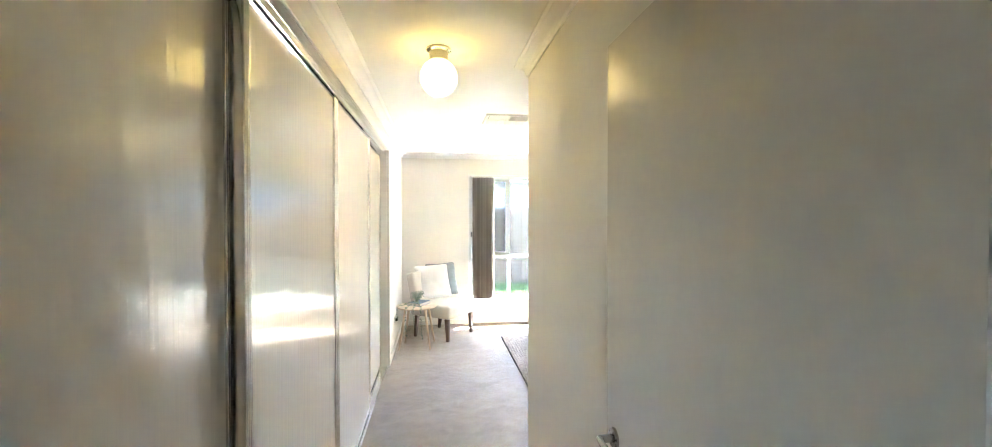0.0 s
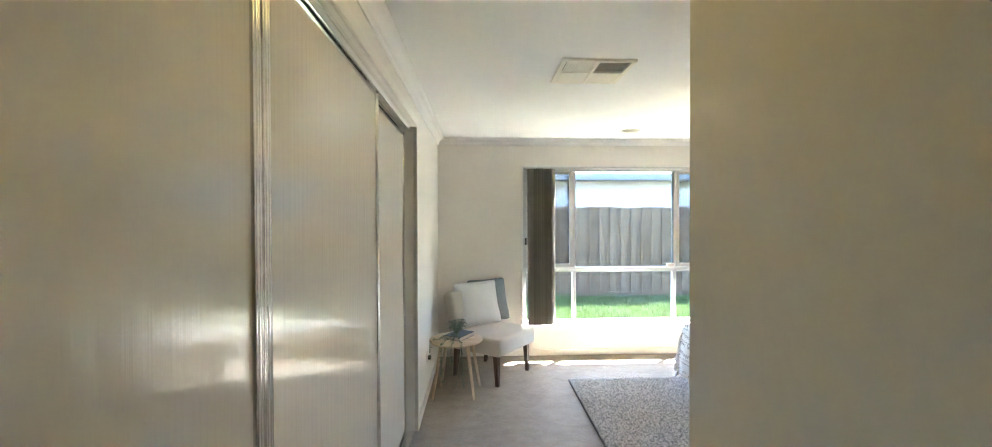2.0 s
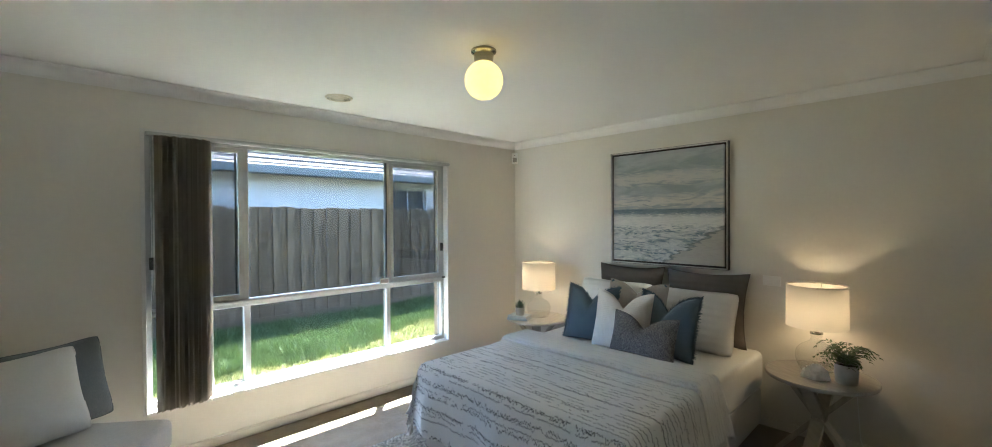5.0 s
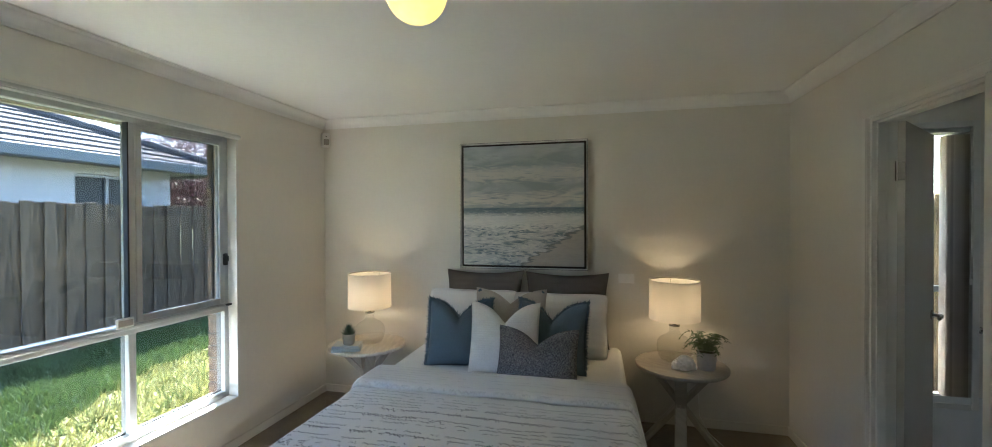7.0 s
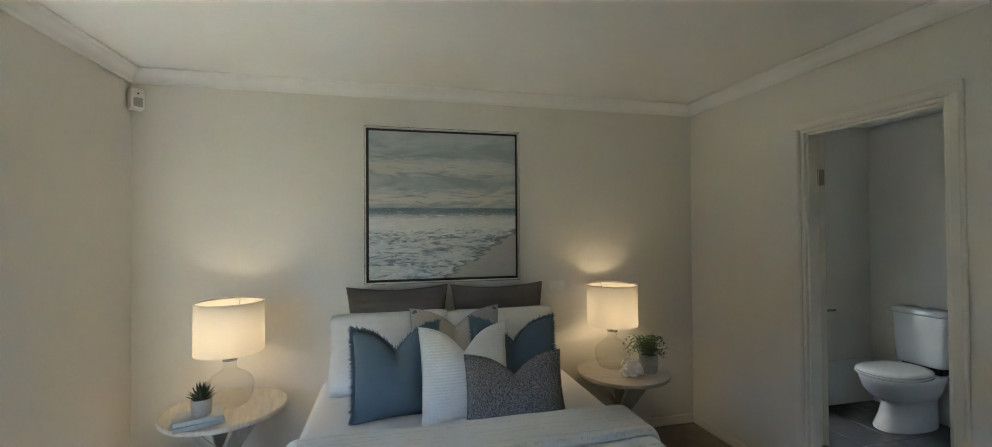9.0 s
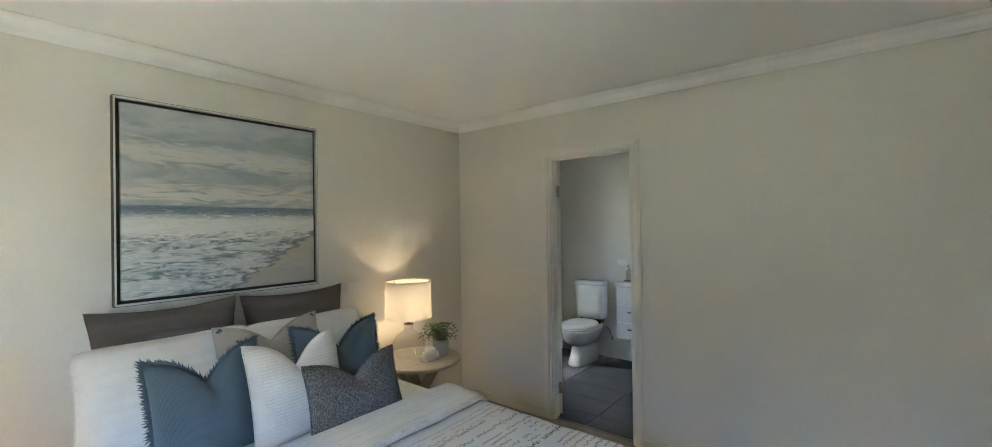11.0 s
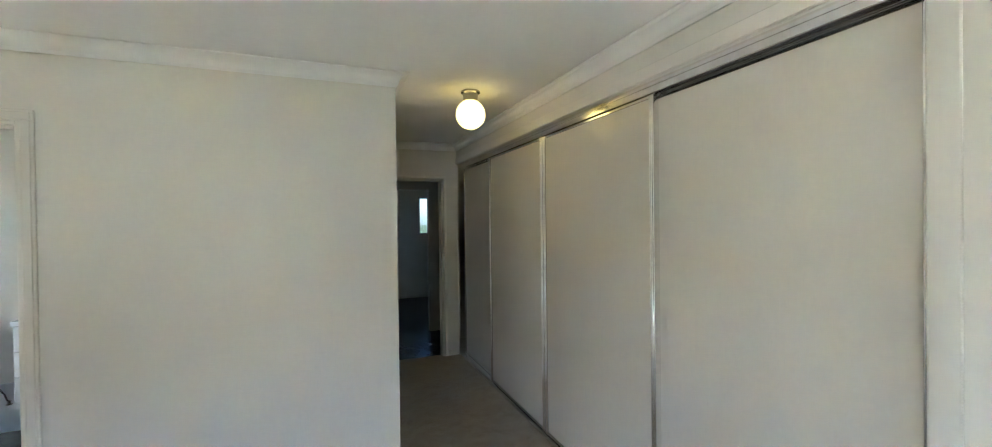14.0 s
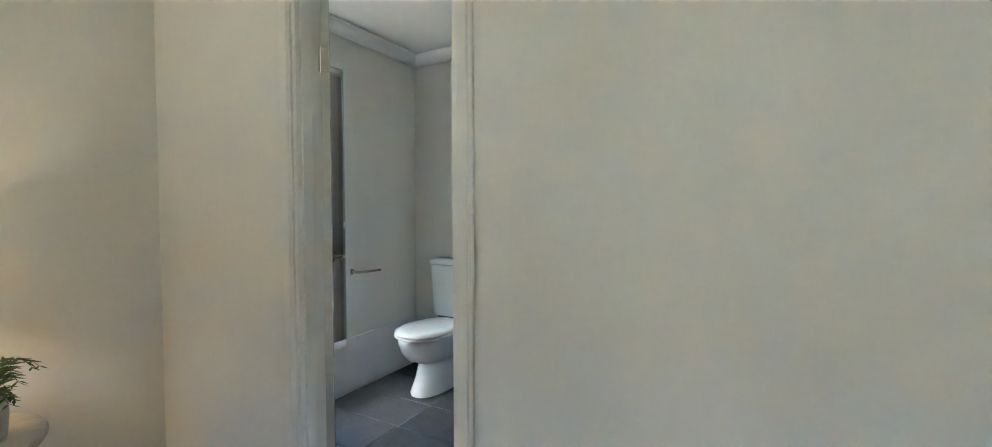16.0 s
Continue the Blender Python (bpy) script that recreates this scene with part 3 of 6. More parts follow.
part("window_frame", boxes((-0.80, -0.765, -3.33, -3.24, 1.28, 2.05), (-0.335, -0.30, -3.33, -3.24, 1.28, 2.05), (-0.765, -0.335, -3.33, -3.24, 1.28, 1.315), (-0.765, -0.335, -3.33, -3.24, 2.015, 2.05), (-0.56, -0.53, -3.33, -3.24, 1.315, 2.015), bevel=0.003), ALU, hw)
pane(-0.765, -0.56, -3.29, 1.315, 2.015, hw, OBSCURE)
pane(-0.53, -0.335, -3.29, 1.315, 2.015, hw, OBSCURE)

# ---- ensuite shell ----
setting("floor_ensuite", boxes((2.0, XE, YE, YS - 0.05, -0.2, -0.008)), GROUT, "charcoal tiled ensuite floor with pale grout", "tile floor")
setting("trim_tile_skirting", boxes((XE - 0.009, XE, YE + 0.009, YS - T, 0.0, 0.368), (2.0, XE, YE, YE + 0.009, 0.0, 0.368), bevel=0.001), TILE_W, "row of glossy white tiles along the wall foot", "tile skirting")
setting("trim_threshold", boxes((EX0 + 0.018, EX1 - 0.018, YS - 0.062, YS - 0.045, -0.004, 0.004)), SATIN, "metal carpet edge strip in the doorway", "trim")
ew = tagged(new("window_2"), "tall narrow white ensuite window", "window", kind="structure")
part("window_frame", boxes((XE - 0.012, XE + 0.1, QY0 - 0.04, QY0, QZ0 - 0.04, QZ1 + 0.04), (XE - 0.012, XE + 0.1, QY1, QY1 + 0.04, QZ0 - 0.04, QZ1 + 0.04), (XE - 0.012, XE + 0.1, QY0, QY1, QZ0 - 0.04, QZ0), (XE - 0.012, XE + 0.1, QY0, QY1, QZ1, QZ1 + 0.04), bevel=0.003), WHITE_TRIM, ew, "white painted reveal")
part("sash", boxes((XE + 0.06, XE + 0.1, QY0, QY0 + 0.035, QZ0, QZ1), (XE + 0.06, XE + 0.1, QY1 - 0.035, QY1, QZ0, QZ1), (XE + 0.06, XE + 0.1, QY0 + 0.035, QY1 - 0.035, QZ0, QZ0 + 0.035), (XE + 0.06, XE + 0.1, QY0 + 0.035, QY1 - 0.035, QZ1 - 0.035, QZ1), (XE + 0.06, XE + 0.1, QY0 + 0.035, QY1 - 0.035, 1.05, 1.09), bevel=0.003), ALU, ew)
p = part("pane", boxes((XE + 0.078, XE + 0.082, QY0 + 0.034, QY1 - 0.034, QZ0 + 0.034, QZ1 - 0.034)), ENSUITE_GLASS, ew, smooth=0)
eblind = thing("vertical_blind", "dark fabric vertical blind stacked beside the narrow window", "blind", pose(0, 0, 0))
part("headrail", boxes((XE + 0.006, XE + 0.05, QY0 + 0.003, QY1 - 0.003, QZ1 - 0.03, QZ1 - 0.003), bevel=0.002), ALU, eblind)
for k in range(11):
    o = new("slat", slat_mesh)
    o.parent = eblind
    o.matrix_world = pose(XE + 0.02, 1.965 + k * 0.0125, 0.0, 0, 0, 90 + 5 * math.sin(k * 3.1)) @ Matrix.Diagonal((1, 0.5, 1, 1))
bm = tube(bmesh.new(), [(XE - 0.008, 1.955, 2.08), (XE - 0.012, 1.95, 1.6), (XE - 0.010, 1.955, 1.15)], 0.003, 6)
part("cord", bm, PLASTIC, eblind)
part("cord_weight", lathe(bmesh.new(), [(0, 0), (0.006, 0.004), (0.009, 0.03), (0.004, 0.04), (0, 0.042)], 12, (XE - 0.010, 1.955, 1.11)), PLASTIC, eblind)


# ---- toilet ----
def oval(bm, levels, n=40, power=2.3):
    """Stacked egg-shaped rings: (z, half width, front y, back y)."""
    rings = []
    for z, w, yf, yb in levels:
        c, h = (yf + yb) / 2, (yf - yb) / 2
        ring = []
        for k in range(n):
            a = 2 * math.pi * k / n
            ca, sa = math.cos(a), math.sin(a)
            ring.append(bm.verts.new((w * math.copysign(abs(ca) ** (2 / power), ca), c + h * math.copysign(abs(sa) ** (2 / power), sa), z)))
        rings.append(ring)
    for p, q in zip(rings, rings[1:]):
        for k in range(n):
            bm.faces.new((p[k], p[(k + 1) % n], q[(k + 1) % n], q[k]))
    bm.faces.new(rings[0][::-1])
    bm.faces.new(rings[-1])
    return bm


def make_toilet(m):
    t = thing("toilet", "white porcelain close-coupled toilet with closed lid", "toilet", m)
    body = part("pedestal", oval(bmesh.new(), [(0, 0.118, 0.555, 0.04), (0.015, 0.122, 0.56, 0.035), (0.10, 0.110, 0.510, 0.03), (0.18, 0.102, 0.485, 0.03), (0.205, 0.106, 0.488, 0.03), (0.222, 0.124, 0.53, 0.03), (0.25, 0.146, 0.585, 0.03), (0.30, 0.17, 0.625, 0.02), (0.36, 0.182, 0.645, 0.0), (0.39, 0.186, 0.65, 0.0), (0.395, 0.18, 0.645, 0.005)]), PORC, t, smooth=60)
    part("seat", oval(bmesh.new(), [(0.397, 0.186, 0.655, 0.16), (0.402, 0.192, 0.662, 0.155), (0.412, 0.192, 0.662, 0.155), (0.416, 0.187, 0.657, 0.16)]), PORC, t, smooth=50)
    part("lid", oval(bmesh.new(), [(0.418, 0.186, 0.656, 0.155), (0.423, 0.191, 0.661, 0.15), (0.436, 0.187, 0.655, 0.152), (0.446, 0.165, 0.62, 0.17), (0.449, 0.12, 0.55, 0.21)]), PORC, t, smooth=50)
    part("cistern", oval(bmesh.new(), [(0.45, 0.155, 0.165, 0.002), (0.46, 0.165, 0.172, 0.002), (0.60, 0.170, 0.182, 0.002), (0.82, 0.176, 0.188, 0.002), (0.825, 0.173, 0.185, 0.004)], power=5), PORC, t, smooth=45)
    lid = part("cistern_lid", oval(bmesh.new(), [(0.827, 0.178, 0.19, 0.002), (0.832, 0.184, 0.196, 0.001), (0.856, 0.184, 0.196, 0.001), (0.868, 0.172, 0.184, 0.01), (0.872, 0.15, 0.16, 0.03)], power=5), PORC, t, smooth=45)
    part("flush_button", lathe(bmesh.new(), [(0, 0), (0.028, 0), (0.028, 0.006), (0.024, 0.009), (0, 0.009)], 24, (0, 0.1, 0.871)), CHROME, lid)
    part("coupling", boxes((-0.13, 0.13, 0.03, 0.14, 0.392, 0.455), bevel=0.01), BLACK, t)
    bm = tube(bmesh.new(), [(-0.11, 0.08, 0.455), (-0.115, 0.085, 0.40), (-0.15, 0.08, 0.36), (-0.19, 0.07, 0.345), (-0.205, 0.05, 0.30), (-0.21, 0.035, 0.25), (-0.22, 0.012, 0.235)], 0.006, 8)
    lathe(bm, [(0, 0.0), (0.02, 0.0), (0.02, 0.004), (0.01, 0.006), (0.01, 0.03), (0, 0.03)], 16, (-0.22, 0.03, 0.215))
    part("water_hose", bm, SATIN, t, "braided steel hose with chrome tap")
    return t


toilet = make_toilet(pose(3.925, YE + 0.011, 0.0))
copy_thing(toilet, pose(0.55, -3.245, 0, 0, 0, 0))

# ---- vanity, mirror and small fittings ----
van = thing("vanity_unit", "white wall-hung vanity with three drawers", "vanity", pose(0, 0, 0))
VX0, VX1, VY, VZ0, VZ1 = 2.62, 3.47, 1.66, 0.345, 0.87
part("cabinet", boxes((VX0, VX1, YE + 0.001, VY - 0.02, VZ0, VZ1), bevel=0.002), PORC, van)
for z0, z1, pull in ((0.348, 0.515, 1), (0.52, 0.69, 1), (0.695, 0.868, 0)):
    d = part("drawer_front", boxes((3.02, VX1, VY - 0.019, VY, z0, z1), bevel=0.003), PORC, van, "glossy white drawer front")
    if pull:
        part("handle", boxes((3.14, 3.35, VY + 0.016, VY + 0.024, (z0 + z1) / 2 + 0.016, (z0 + z1) / 2 + 0.026), (3.155, 3.163, VY + 0.0005, VY + 0.016, (z0 + z1) / 2 + 0.017, (z0 + z1) / 2 + 0.025), (3.327, 3.335, VY + 0.0005, VY + 0.016, (z0 + z1) / 2 + 0.017, (z0 + z1) / 2 + 0.025), bevel=0.001), BLACK, d, "dark bar handle")
part("door", boxes((VX0, 3.015, VY - 0.019, VY, 0.348, 0.868), bevel=0.003), PORC, van)
part("basin_top", boxes((VX0 - 0.008, VX1 + 0.012, YE + 0.001, VY + 0.012, 0.872, 0.908), bevel=0.008, seg=2), PORC, van, "white moulded basin top")
soap = thing("soap_dispenser", "clear glass soap bottle with a steel pump", "soap bottle", pose(3.43, 1.42, 0.909))
part("bottle", lathe(bmesh.new(), [(0, 0), (0.028, 0), (0.03, 0.004), (0.03, 0.085), (0.022, 0.098), (0.012, 0.102), (0.012, 0.112), (0, 0.112)], 20), mat("amber_glass", (0.45, 0.40, 0.33), 0.1), soap)
bm = tube(bmesh.new(), [(0, 0, 0.112), (0, 0, 0.15)], 0.005, 8)
tube(bm, [(0, 0, 0.148), (0.0, 0.035, 0.15), (0.0, 0.045, 0.142)], 0.0045, 8)
part("pump", bm, SATIN, soap)
tagged(link("soap_dish", boxes((3.375, 3.465, 1.35, 1.47, 0.9085, 0.9089 + 0.012)), SATIN), "small metal tray on the vanity top", "tray").location.z = 0
soap.location.z = 0.9215
mir = thing("mirror", "frameless wall mirror with a thin metal edge", "mirror", pose(0, 0, 0))
part("mirror_glass", boxes((2.66, 3.475, YE + 0.014, YE + 0.019, 1.085, 1.885)), MIRROR, mir, smooth=0)
part("mirror_frame", boxes((2.65, 3.485, YE + 0.001, YE + 0.0135, 1.075, 1.895), bevel=0.002), SATIN, mir)


def plate(name, m, w, h, label, category, holes):
    """A plastic wall plate facing +x in its own space."""
    t = thing(name, label, category, m)
    part("face_plate", boxes((0.0005, 0.008, -w / 2, w / 2, -h / 2, h / 2), bevel=0.003, seg=2), PLASTIC, t)
    for y, z, a, b in holes:
        part("rocker", boxes((0.0082, 0.0115, y - a / 2, y + a / 2, z - b / 2, z + b / 2), bevel=0.001), PLASTIC, t)
    return t


plate("power_outlet", pose(3.59, YE + 0.0, 1.08, 0, 0, 90), 0.115, 0.07, "white double power outlet on the ensuite wall", "outlet", ((-0.03, 0.012, 0.018, 0.012), (0.03, 0.012, 0.018, 0.012)))
plate("light_switch", pose(XE, 4.115, 1.092, 0, 0, 180), 0.117, 0.073, "white plastic switch plate beside the bed", "switch", ((0, 0, 0.02, 0.02),))
ow = plate("power_outlet", pose(XW, 5.66, 0.345), 0.115, 0.07, "white power outlet low on the wall", "outlet", ((-0.03, 0.014, 0.014, 0.012), (0.03, 0.014, 0.014, 0.012)))
part("plug", boxes((0.0085, 0.035, -0.018, 0.018, -0.022, 0.008), bevel=0.004), BLACK, ow, "black plug")
holder = thing("toilet_paper_holder", "satin metal toilet paper bar on the wall", "paper holder", pose(0, 0, 0))
bm = lathe(bmesh.new(), [(0, 0), (0.022, 0), (0.022, 0.008), (0.012, 0.012), (0, 0.012)], 20)
bm.transform(Matrix.Translation((XE - 0.0005, 1.888, 0.812)) @ Matrix.Rotation(radians(-90), 4, "Y"))
part("rose", bm, SATIN, holder)
part("bar", tube(bmesh.new(), [(XE - 0.012, 1.888, 0.812), (XE - 0.05, 1.885, 0.812), (XE - 0.062, 1.87, 0.810), (XE - 0.064, 1.75, 0.806), (XE - 0.064, 1.68, 0.806)], 0.009, 10), SATIN, holder)

# ---- ceiling fittings ----
light1 = thing("ceiling_light", "round opal glass ceiling light on a brushed gallery", "ceiling light", pose(0.53, 2.826, ZC - 0.0005), "globe ceiling lights")
part("gallery", lathe(bmesh.new(), [(0, 0), (0.062, 0), (0.066, -0.004), (0.066, -0.014), (0.052, -0.022), (0.048, -0.064), (0.05, -0.068), (0.0, -0.068)], 32), SATIN, light1, "brushed nickel gallery")
part("globe", lathe(bmesh.new(), [(0.042, -0.066)] + [(0.1 * math.sin(a), -0.158 + 0.1 * math.cos(a)) for a in (0.44 + k * (math.pi - 0.44) / 18 for k in range(19))], 40), GLOBE, light1, "lit opal glass globe")
copy_thing(light1, pose(2.195, 4.89, ZC - 0.0005))

vent = thing("ceiling_vent", "cream plastic four-way ceiling air vent", "air vent", pose(1.165, 4.46, ZC))
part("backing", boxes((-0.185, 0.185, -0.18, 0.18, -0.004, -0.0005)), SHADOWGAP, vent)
part("frame", boxes((-0.212, 0.212, 0.178, 0.205, -0.016, -0.0005), (-0.212, 0.212, -0.205, -0.178, -0.016, -0.0005), (-0.212, -0.185, -0.178, 0.178, -0.016, -0.0005), (0.185, 0.212, -0.178, 0.178, -0.016, -0.0005), (-0.008, 0.008, -0.178, 0.178, -0.018, -0.004), (-0.185, -0.008, -0.008, 0.008, -0.018, -0.004), (0.008, 0.185, -0.008, 0.008, -0.018, -0.004), bevel=0.002), CREAM_PLASTIC, vent)
vm = {}
for qx, qy, along in ((-1, 1, "x"), (1, 1, "y"), (-1, -1, "y"), (1, -1, "x")):
    for k in range(9):
        o = (k + 0.5) * 0.0188 + 0.009
        if along not in vm:
            bm = bmesh.new()
            if along == "x":
                box(bm, -0.087, 0.087, -0.001, 0.001, -0.0125, 0.0125)
            else:
                box(bm, -0.001, 0.001, -0.084, 0.084, -0.0125, 0.0125)
            ob = part("slat", bm, CREAM_PLASTIC, vent)
            vm[along] = ob.data
        else:
            ob = new("slat", vm[along])
            ob.parent = vent
        tilt = 70
        if along == "x":
            ob.matrix_basis = pose(qx * 0.097, qy * o, -0.011, qy * tilt, 0, 0)
        else:
            ob.matrix_basis = pose(qx * o, qy * 0.094, -0.011, 0, -qx * tilt, 0)

diff = thing("ceiling_diffuser", "small round cream ceiling air diffuser", "air diffuser", pose(2.035, 6.25, ZC - 0.0005))
for r, d in ((0.095, 0.010), (0.07, 0.016), (0.046, 0.020)):
    part("ring", lathe(bmesh.new(), [(r - 0.012, 0), (r, 0), (r, -0.004), (r - 0.006, -d), (r - 0.014, -d), (r - 0.012, 0)], 36), CREAM_PLASTIC, diff)
part("centre_disc", lathe(bmesh.new(), [(0, -0.002), (0.028, -0.003), (0.026, -0.020), (0, -0.023)], 28), CREAM_PLASTIC, diff)

alarm = thing("alarm_sensor", "small white alarm detector in the wall corner", "alarm sensor", pose(4.335, 6.69, 2.26, 0, 0, 45))
bm = boxes((-0.03, 0.026, -0.034, 0.034, -0.062, 0.062), bevel=0.009, seg=2)
for v in bm.verts:
    if v.co.x < 0:
        v.co.z = v.co.z * 0.92 + 0.004
part("casing", bm, PLASTIC, alarm)
part("lens", boxes((-0.033, -0.029, -0.022, 0.022, -0.046, 0.006), bevel=0.002), mat("milky_lens", (0.42, 0.40, 0.36), 0.3), alarm, "milky infrared lens")
part("indicator", boxes((-0.0325, -0.029, -0.005, 0.005, 0.026, 0.034), bevel=0.001), BLACK, alarm)

# ---- painting ----
def seascape():
    m = bpy.data.materials.new("oil_seascape")
    m.use_nodes = True
    t = m.node_tree
    b = t.nodes["Principled BSDF"]
    N = lambda k: t.nodes.new("ShaderNode" + k)
    L = t.links.new

    def math2(op, a, c, clamp=False):
        n = N("Math")
        n.operation, n.use_clamp = op, clamp
        for i, v in enumerate((a, c)):
            if isinstance(v, (int, float)):
                n.inputs[i].default_value = v
            else:
                L(v, n.inputs[i])
        return n.outputs[0]

    def noise3(vec, scale, stretch, detail=6, dist=0.8):
        mp = N("Mapping")
        mp.inputs["Scale"].default_value = stretch
        L(vec, mp.inputs[0])
        n = N("TexNoise")
        n.inputs["Scale"].default_value, n.inputs["Detail"].default_value, n.inputs["Distortion"].default_value = scale, detail, dist
        L(mp.outputs[0], n.inputs["Vector"])
        return n.outputs[0]

    def mixc(f, a, c):
        n = N("Mix")
        n.data_type = "RGBA"
        L(f, n.inputs[0]) if not isinstance(f, (int, float)) else None
        for i, v in ((6, a), (7, c)):
            if isinstance(v, tuple):
                n.inputs[i].default_value = (*v, 1)
            else:
                L(v, n.inputs[i])
        return n.outputs[2]

    def step(v, lo, hi):
        n = N("MapRange")
        n.interpolation_type = "SMOOTHSTEP"
        n.inputs["From Min"].default_value, n.inputs["From Max"].default_value = lo, hi
        L(v, n.inputs["Value"])
        return n.outputs[0]

    co = N("TexCoord").outputs["Object"]
    sp = N("SeparateXYZ")
    L(co, sp.inputs[0])
    u, v = sp.outputs[1], sp.outputs[2]  # metres from the centre
    broad = noise3(co, 2.2, (1, 1.0, 3.5))
    fine = noise3(co, 7, (1, 0.6, 3.4), 8, 1.6)
    dab = noise3(co, 17, (1, 0.6, 2.6), 8, 2.2)
    # sky: grey-green with cream cloud bands
    sky_c = mixc(step(broad, 0.38, 0.62), (0.33, 0.37, 0.395), (0.47, 0.505, 0.525))
    band = math2("ADD", v, math2("MULTIPLY", math2("SUBTRACT", fine, 0.5), 0.22))
    cl1 = math2("MULTIPLY", step(band, 0.18, 0.23), math2("SUBTRACT", 1.0, step(band, 0.25, 0.33)))
    cl2 = math2("MULTIPLY", step(band, -0.01, 0.03), math2("SUBTRACT", 1.0, step(band, 0.05, 0.12)))
    sky_c = mixc(math2("MULTIPLY", cl1, 0.85), sky_c, (0.62, 0.61, 0.56))
    sky_c = mixc(math2("MULTIPLY", cl2, 0.9), sky_c, (0.66, 0.64, 0.58))
    sky_c = mixc(math2("MULTIPLY", step(fine, 0.58, 0.70), 0.5), sky_c, (0.26, 0.32, 0.34))
    # sea: blue streaks, white surf
    sea = mixc(step(fine, 0.36, 0.58), (0.17, 0.235, 0.295), (0.56, 0.585, 0.60))
    sea = mixc(math2("MULTIPLY", step(dab, 0.42, 0.62), 0.7), sea, (0.76, 0.76, 0.74))
    far = step(math2("ADD", v, math2("MULTIPLY", math2("SUBTRACT", fine, 0.5), 0.12)), -0.09, -0.035)
    sea = mixc(math2("MULTIPLY", far, 0.85), sea, (0.11, 0.175, 0.24))
    swave = math2("ADD", v, math2("MULTIPLY", math2("SUBTRACT", dab, 0.5), 0.16))
    surf = math2("MULTIPLY", step(swave, -0.21, -0.15), math2("SUBTRACT", 1.0, step(swave, -0.10, -0.06)))
    sea = mixc(math2("MULTIPLY", surf, 0.8), sea, (0.80, 0.80, 0.78))
    # sand in the lower corner, with a wet edge
    edge = math2("ADD", math2("ADD", v, math2("MULTIPLY", u, 0.62)), math2("MULTIPLY", math2("SUBTRACT", fine, 0.5), 0.18))
    sand = math2("SUBTRACT", 1.0, step(edge, -0.50, -0.47))
    line = math2("MULTIPLY", step(edge, -0.50, -0.485), math2("SUBTRACT", 1.0, step(edge, -0.475, -0.455)))
    sea = mixc(math2("MULTIPLY", sand, 0.9), sea, (0.50, 0.47, 0.42))
    sea = mixc(math2("MULTIPLY", line, 0.75), sea, (0.17, 0.19, 0.20))
    hz = step(math2("ADD", v, math2("MULTIPLY", math2("SUBTRACT", dab, 0.5), 0.01)), -0.022, -0.012)
    col = mixc(hz, sea, sky_c)
    L(col, b.inputs["Base Color"])
    b.inputs["Roughness"].default_value = 0.55
    bp = N("Bump")
    bp.inputs["Strength"].default_value, bp.inputs["Distance"].default_value = 0.5, 0.002
    L(dab, bp.inputs["Height"])
    L(bp.outputs[0], b.inputs["Normal"])
    return m


pic = thing("framed_painting", "square grey-blue seascape canvas in a thin silver frame", "painting", pose(4.352, 4.919, 1.66))
part("canvas", boxes((-0.016, 0.018, -0.488, 0.488, -0.482, 0.482), bevel=0.002), seascape(), pic, "painted seascape canvas")
part("frame_recess", boxes((0.005, 0.0195, -0.506, 0.506, -0.500, 0.500)), BLACK, pic)
part("frame", boxes((-0.024, 0.026, -0.514, -0.506, -0.508, 0.508), (-0.024, 0.026, 0.506, 0.514, -0.508, 0.508), (-0.024, 0.026, -0.506, 0.506, -0.508, -0.500), (-0.024, 0.026, -0.506, 0.506, 0.500, 0.508), bevel=0.0015), mat("champagne_silver", (0.74, 0.73, 0.70), 0.4, metal=0.0, var=0.08, scale=30), pic, "thin silver frame")
part("frame_edge", boxes((-0.021, 0.026, -0.5165, -0.5142, -0.5105, 0.5105), (-0.021, 0.026, 0.5142, 0.5165, -0.5105, 0.5105), (-0.021, 0.026, -0.5142, 0.5142, -0.5105, -0.5082), (-0.021, 0.026, -0.5142, 0.5142, 0.5082, 0.5105)), BLACK, pic, "black outer edge of the frame")

# ---- bed ----
BX0, BX1, BY0, BY1, BZ = 2.33, 4.335, 4.155, 5.685, 0.575
BYC, HW = (BY0 + BY1) / 2, (BY1 - BY0) / 2
LINEN = weave("white_linen", (0.80, 0.80, 0.78), 0.85, 700, 0.05)
VALANCE = weave("white_cotton", (0.66, 0.66, 0.65), 0.9, 800, 0.06)
bed = thing("bed", "queen ensemble bed with white fitted sheet and pale base", "bed", pose(0, 0, 0))
part("base", boxes((BX0 + 0.02, BX1, BY0 + 0.015, BY1 - 0.015, 0.03, 0.30), bevel=0.02, seg=2), VALANCE, bed, "pale fabric bed base")
part("mattress", boxes((BX0, BX1, BY0, BY1, 0.302, BZ), bevel=0.045, seg=4), LINEN, bed, "mattress in a white fitted sheet")
for x in (2.46, 4.2):
    for y in (4.3, 5.54):
        part("castor", lathe(bmesh.new(), [(0, 0), (0.022, 0), (0.025, 0.01), (0.02, 0.031), (0, 0.031)], 14, (x, y, 0.0005)), BLACK, bed)


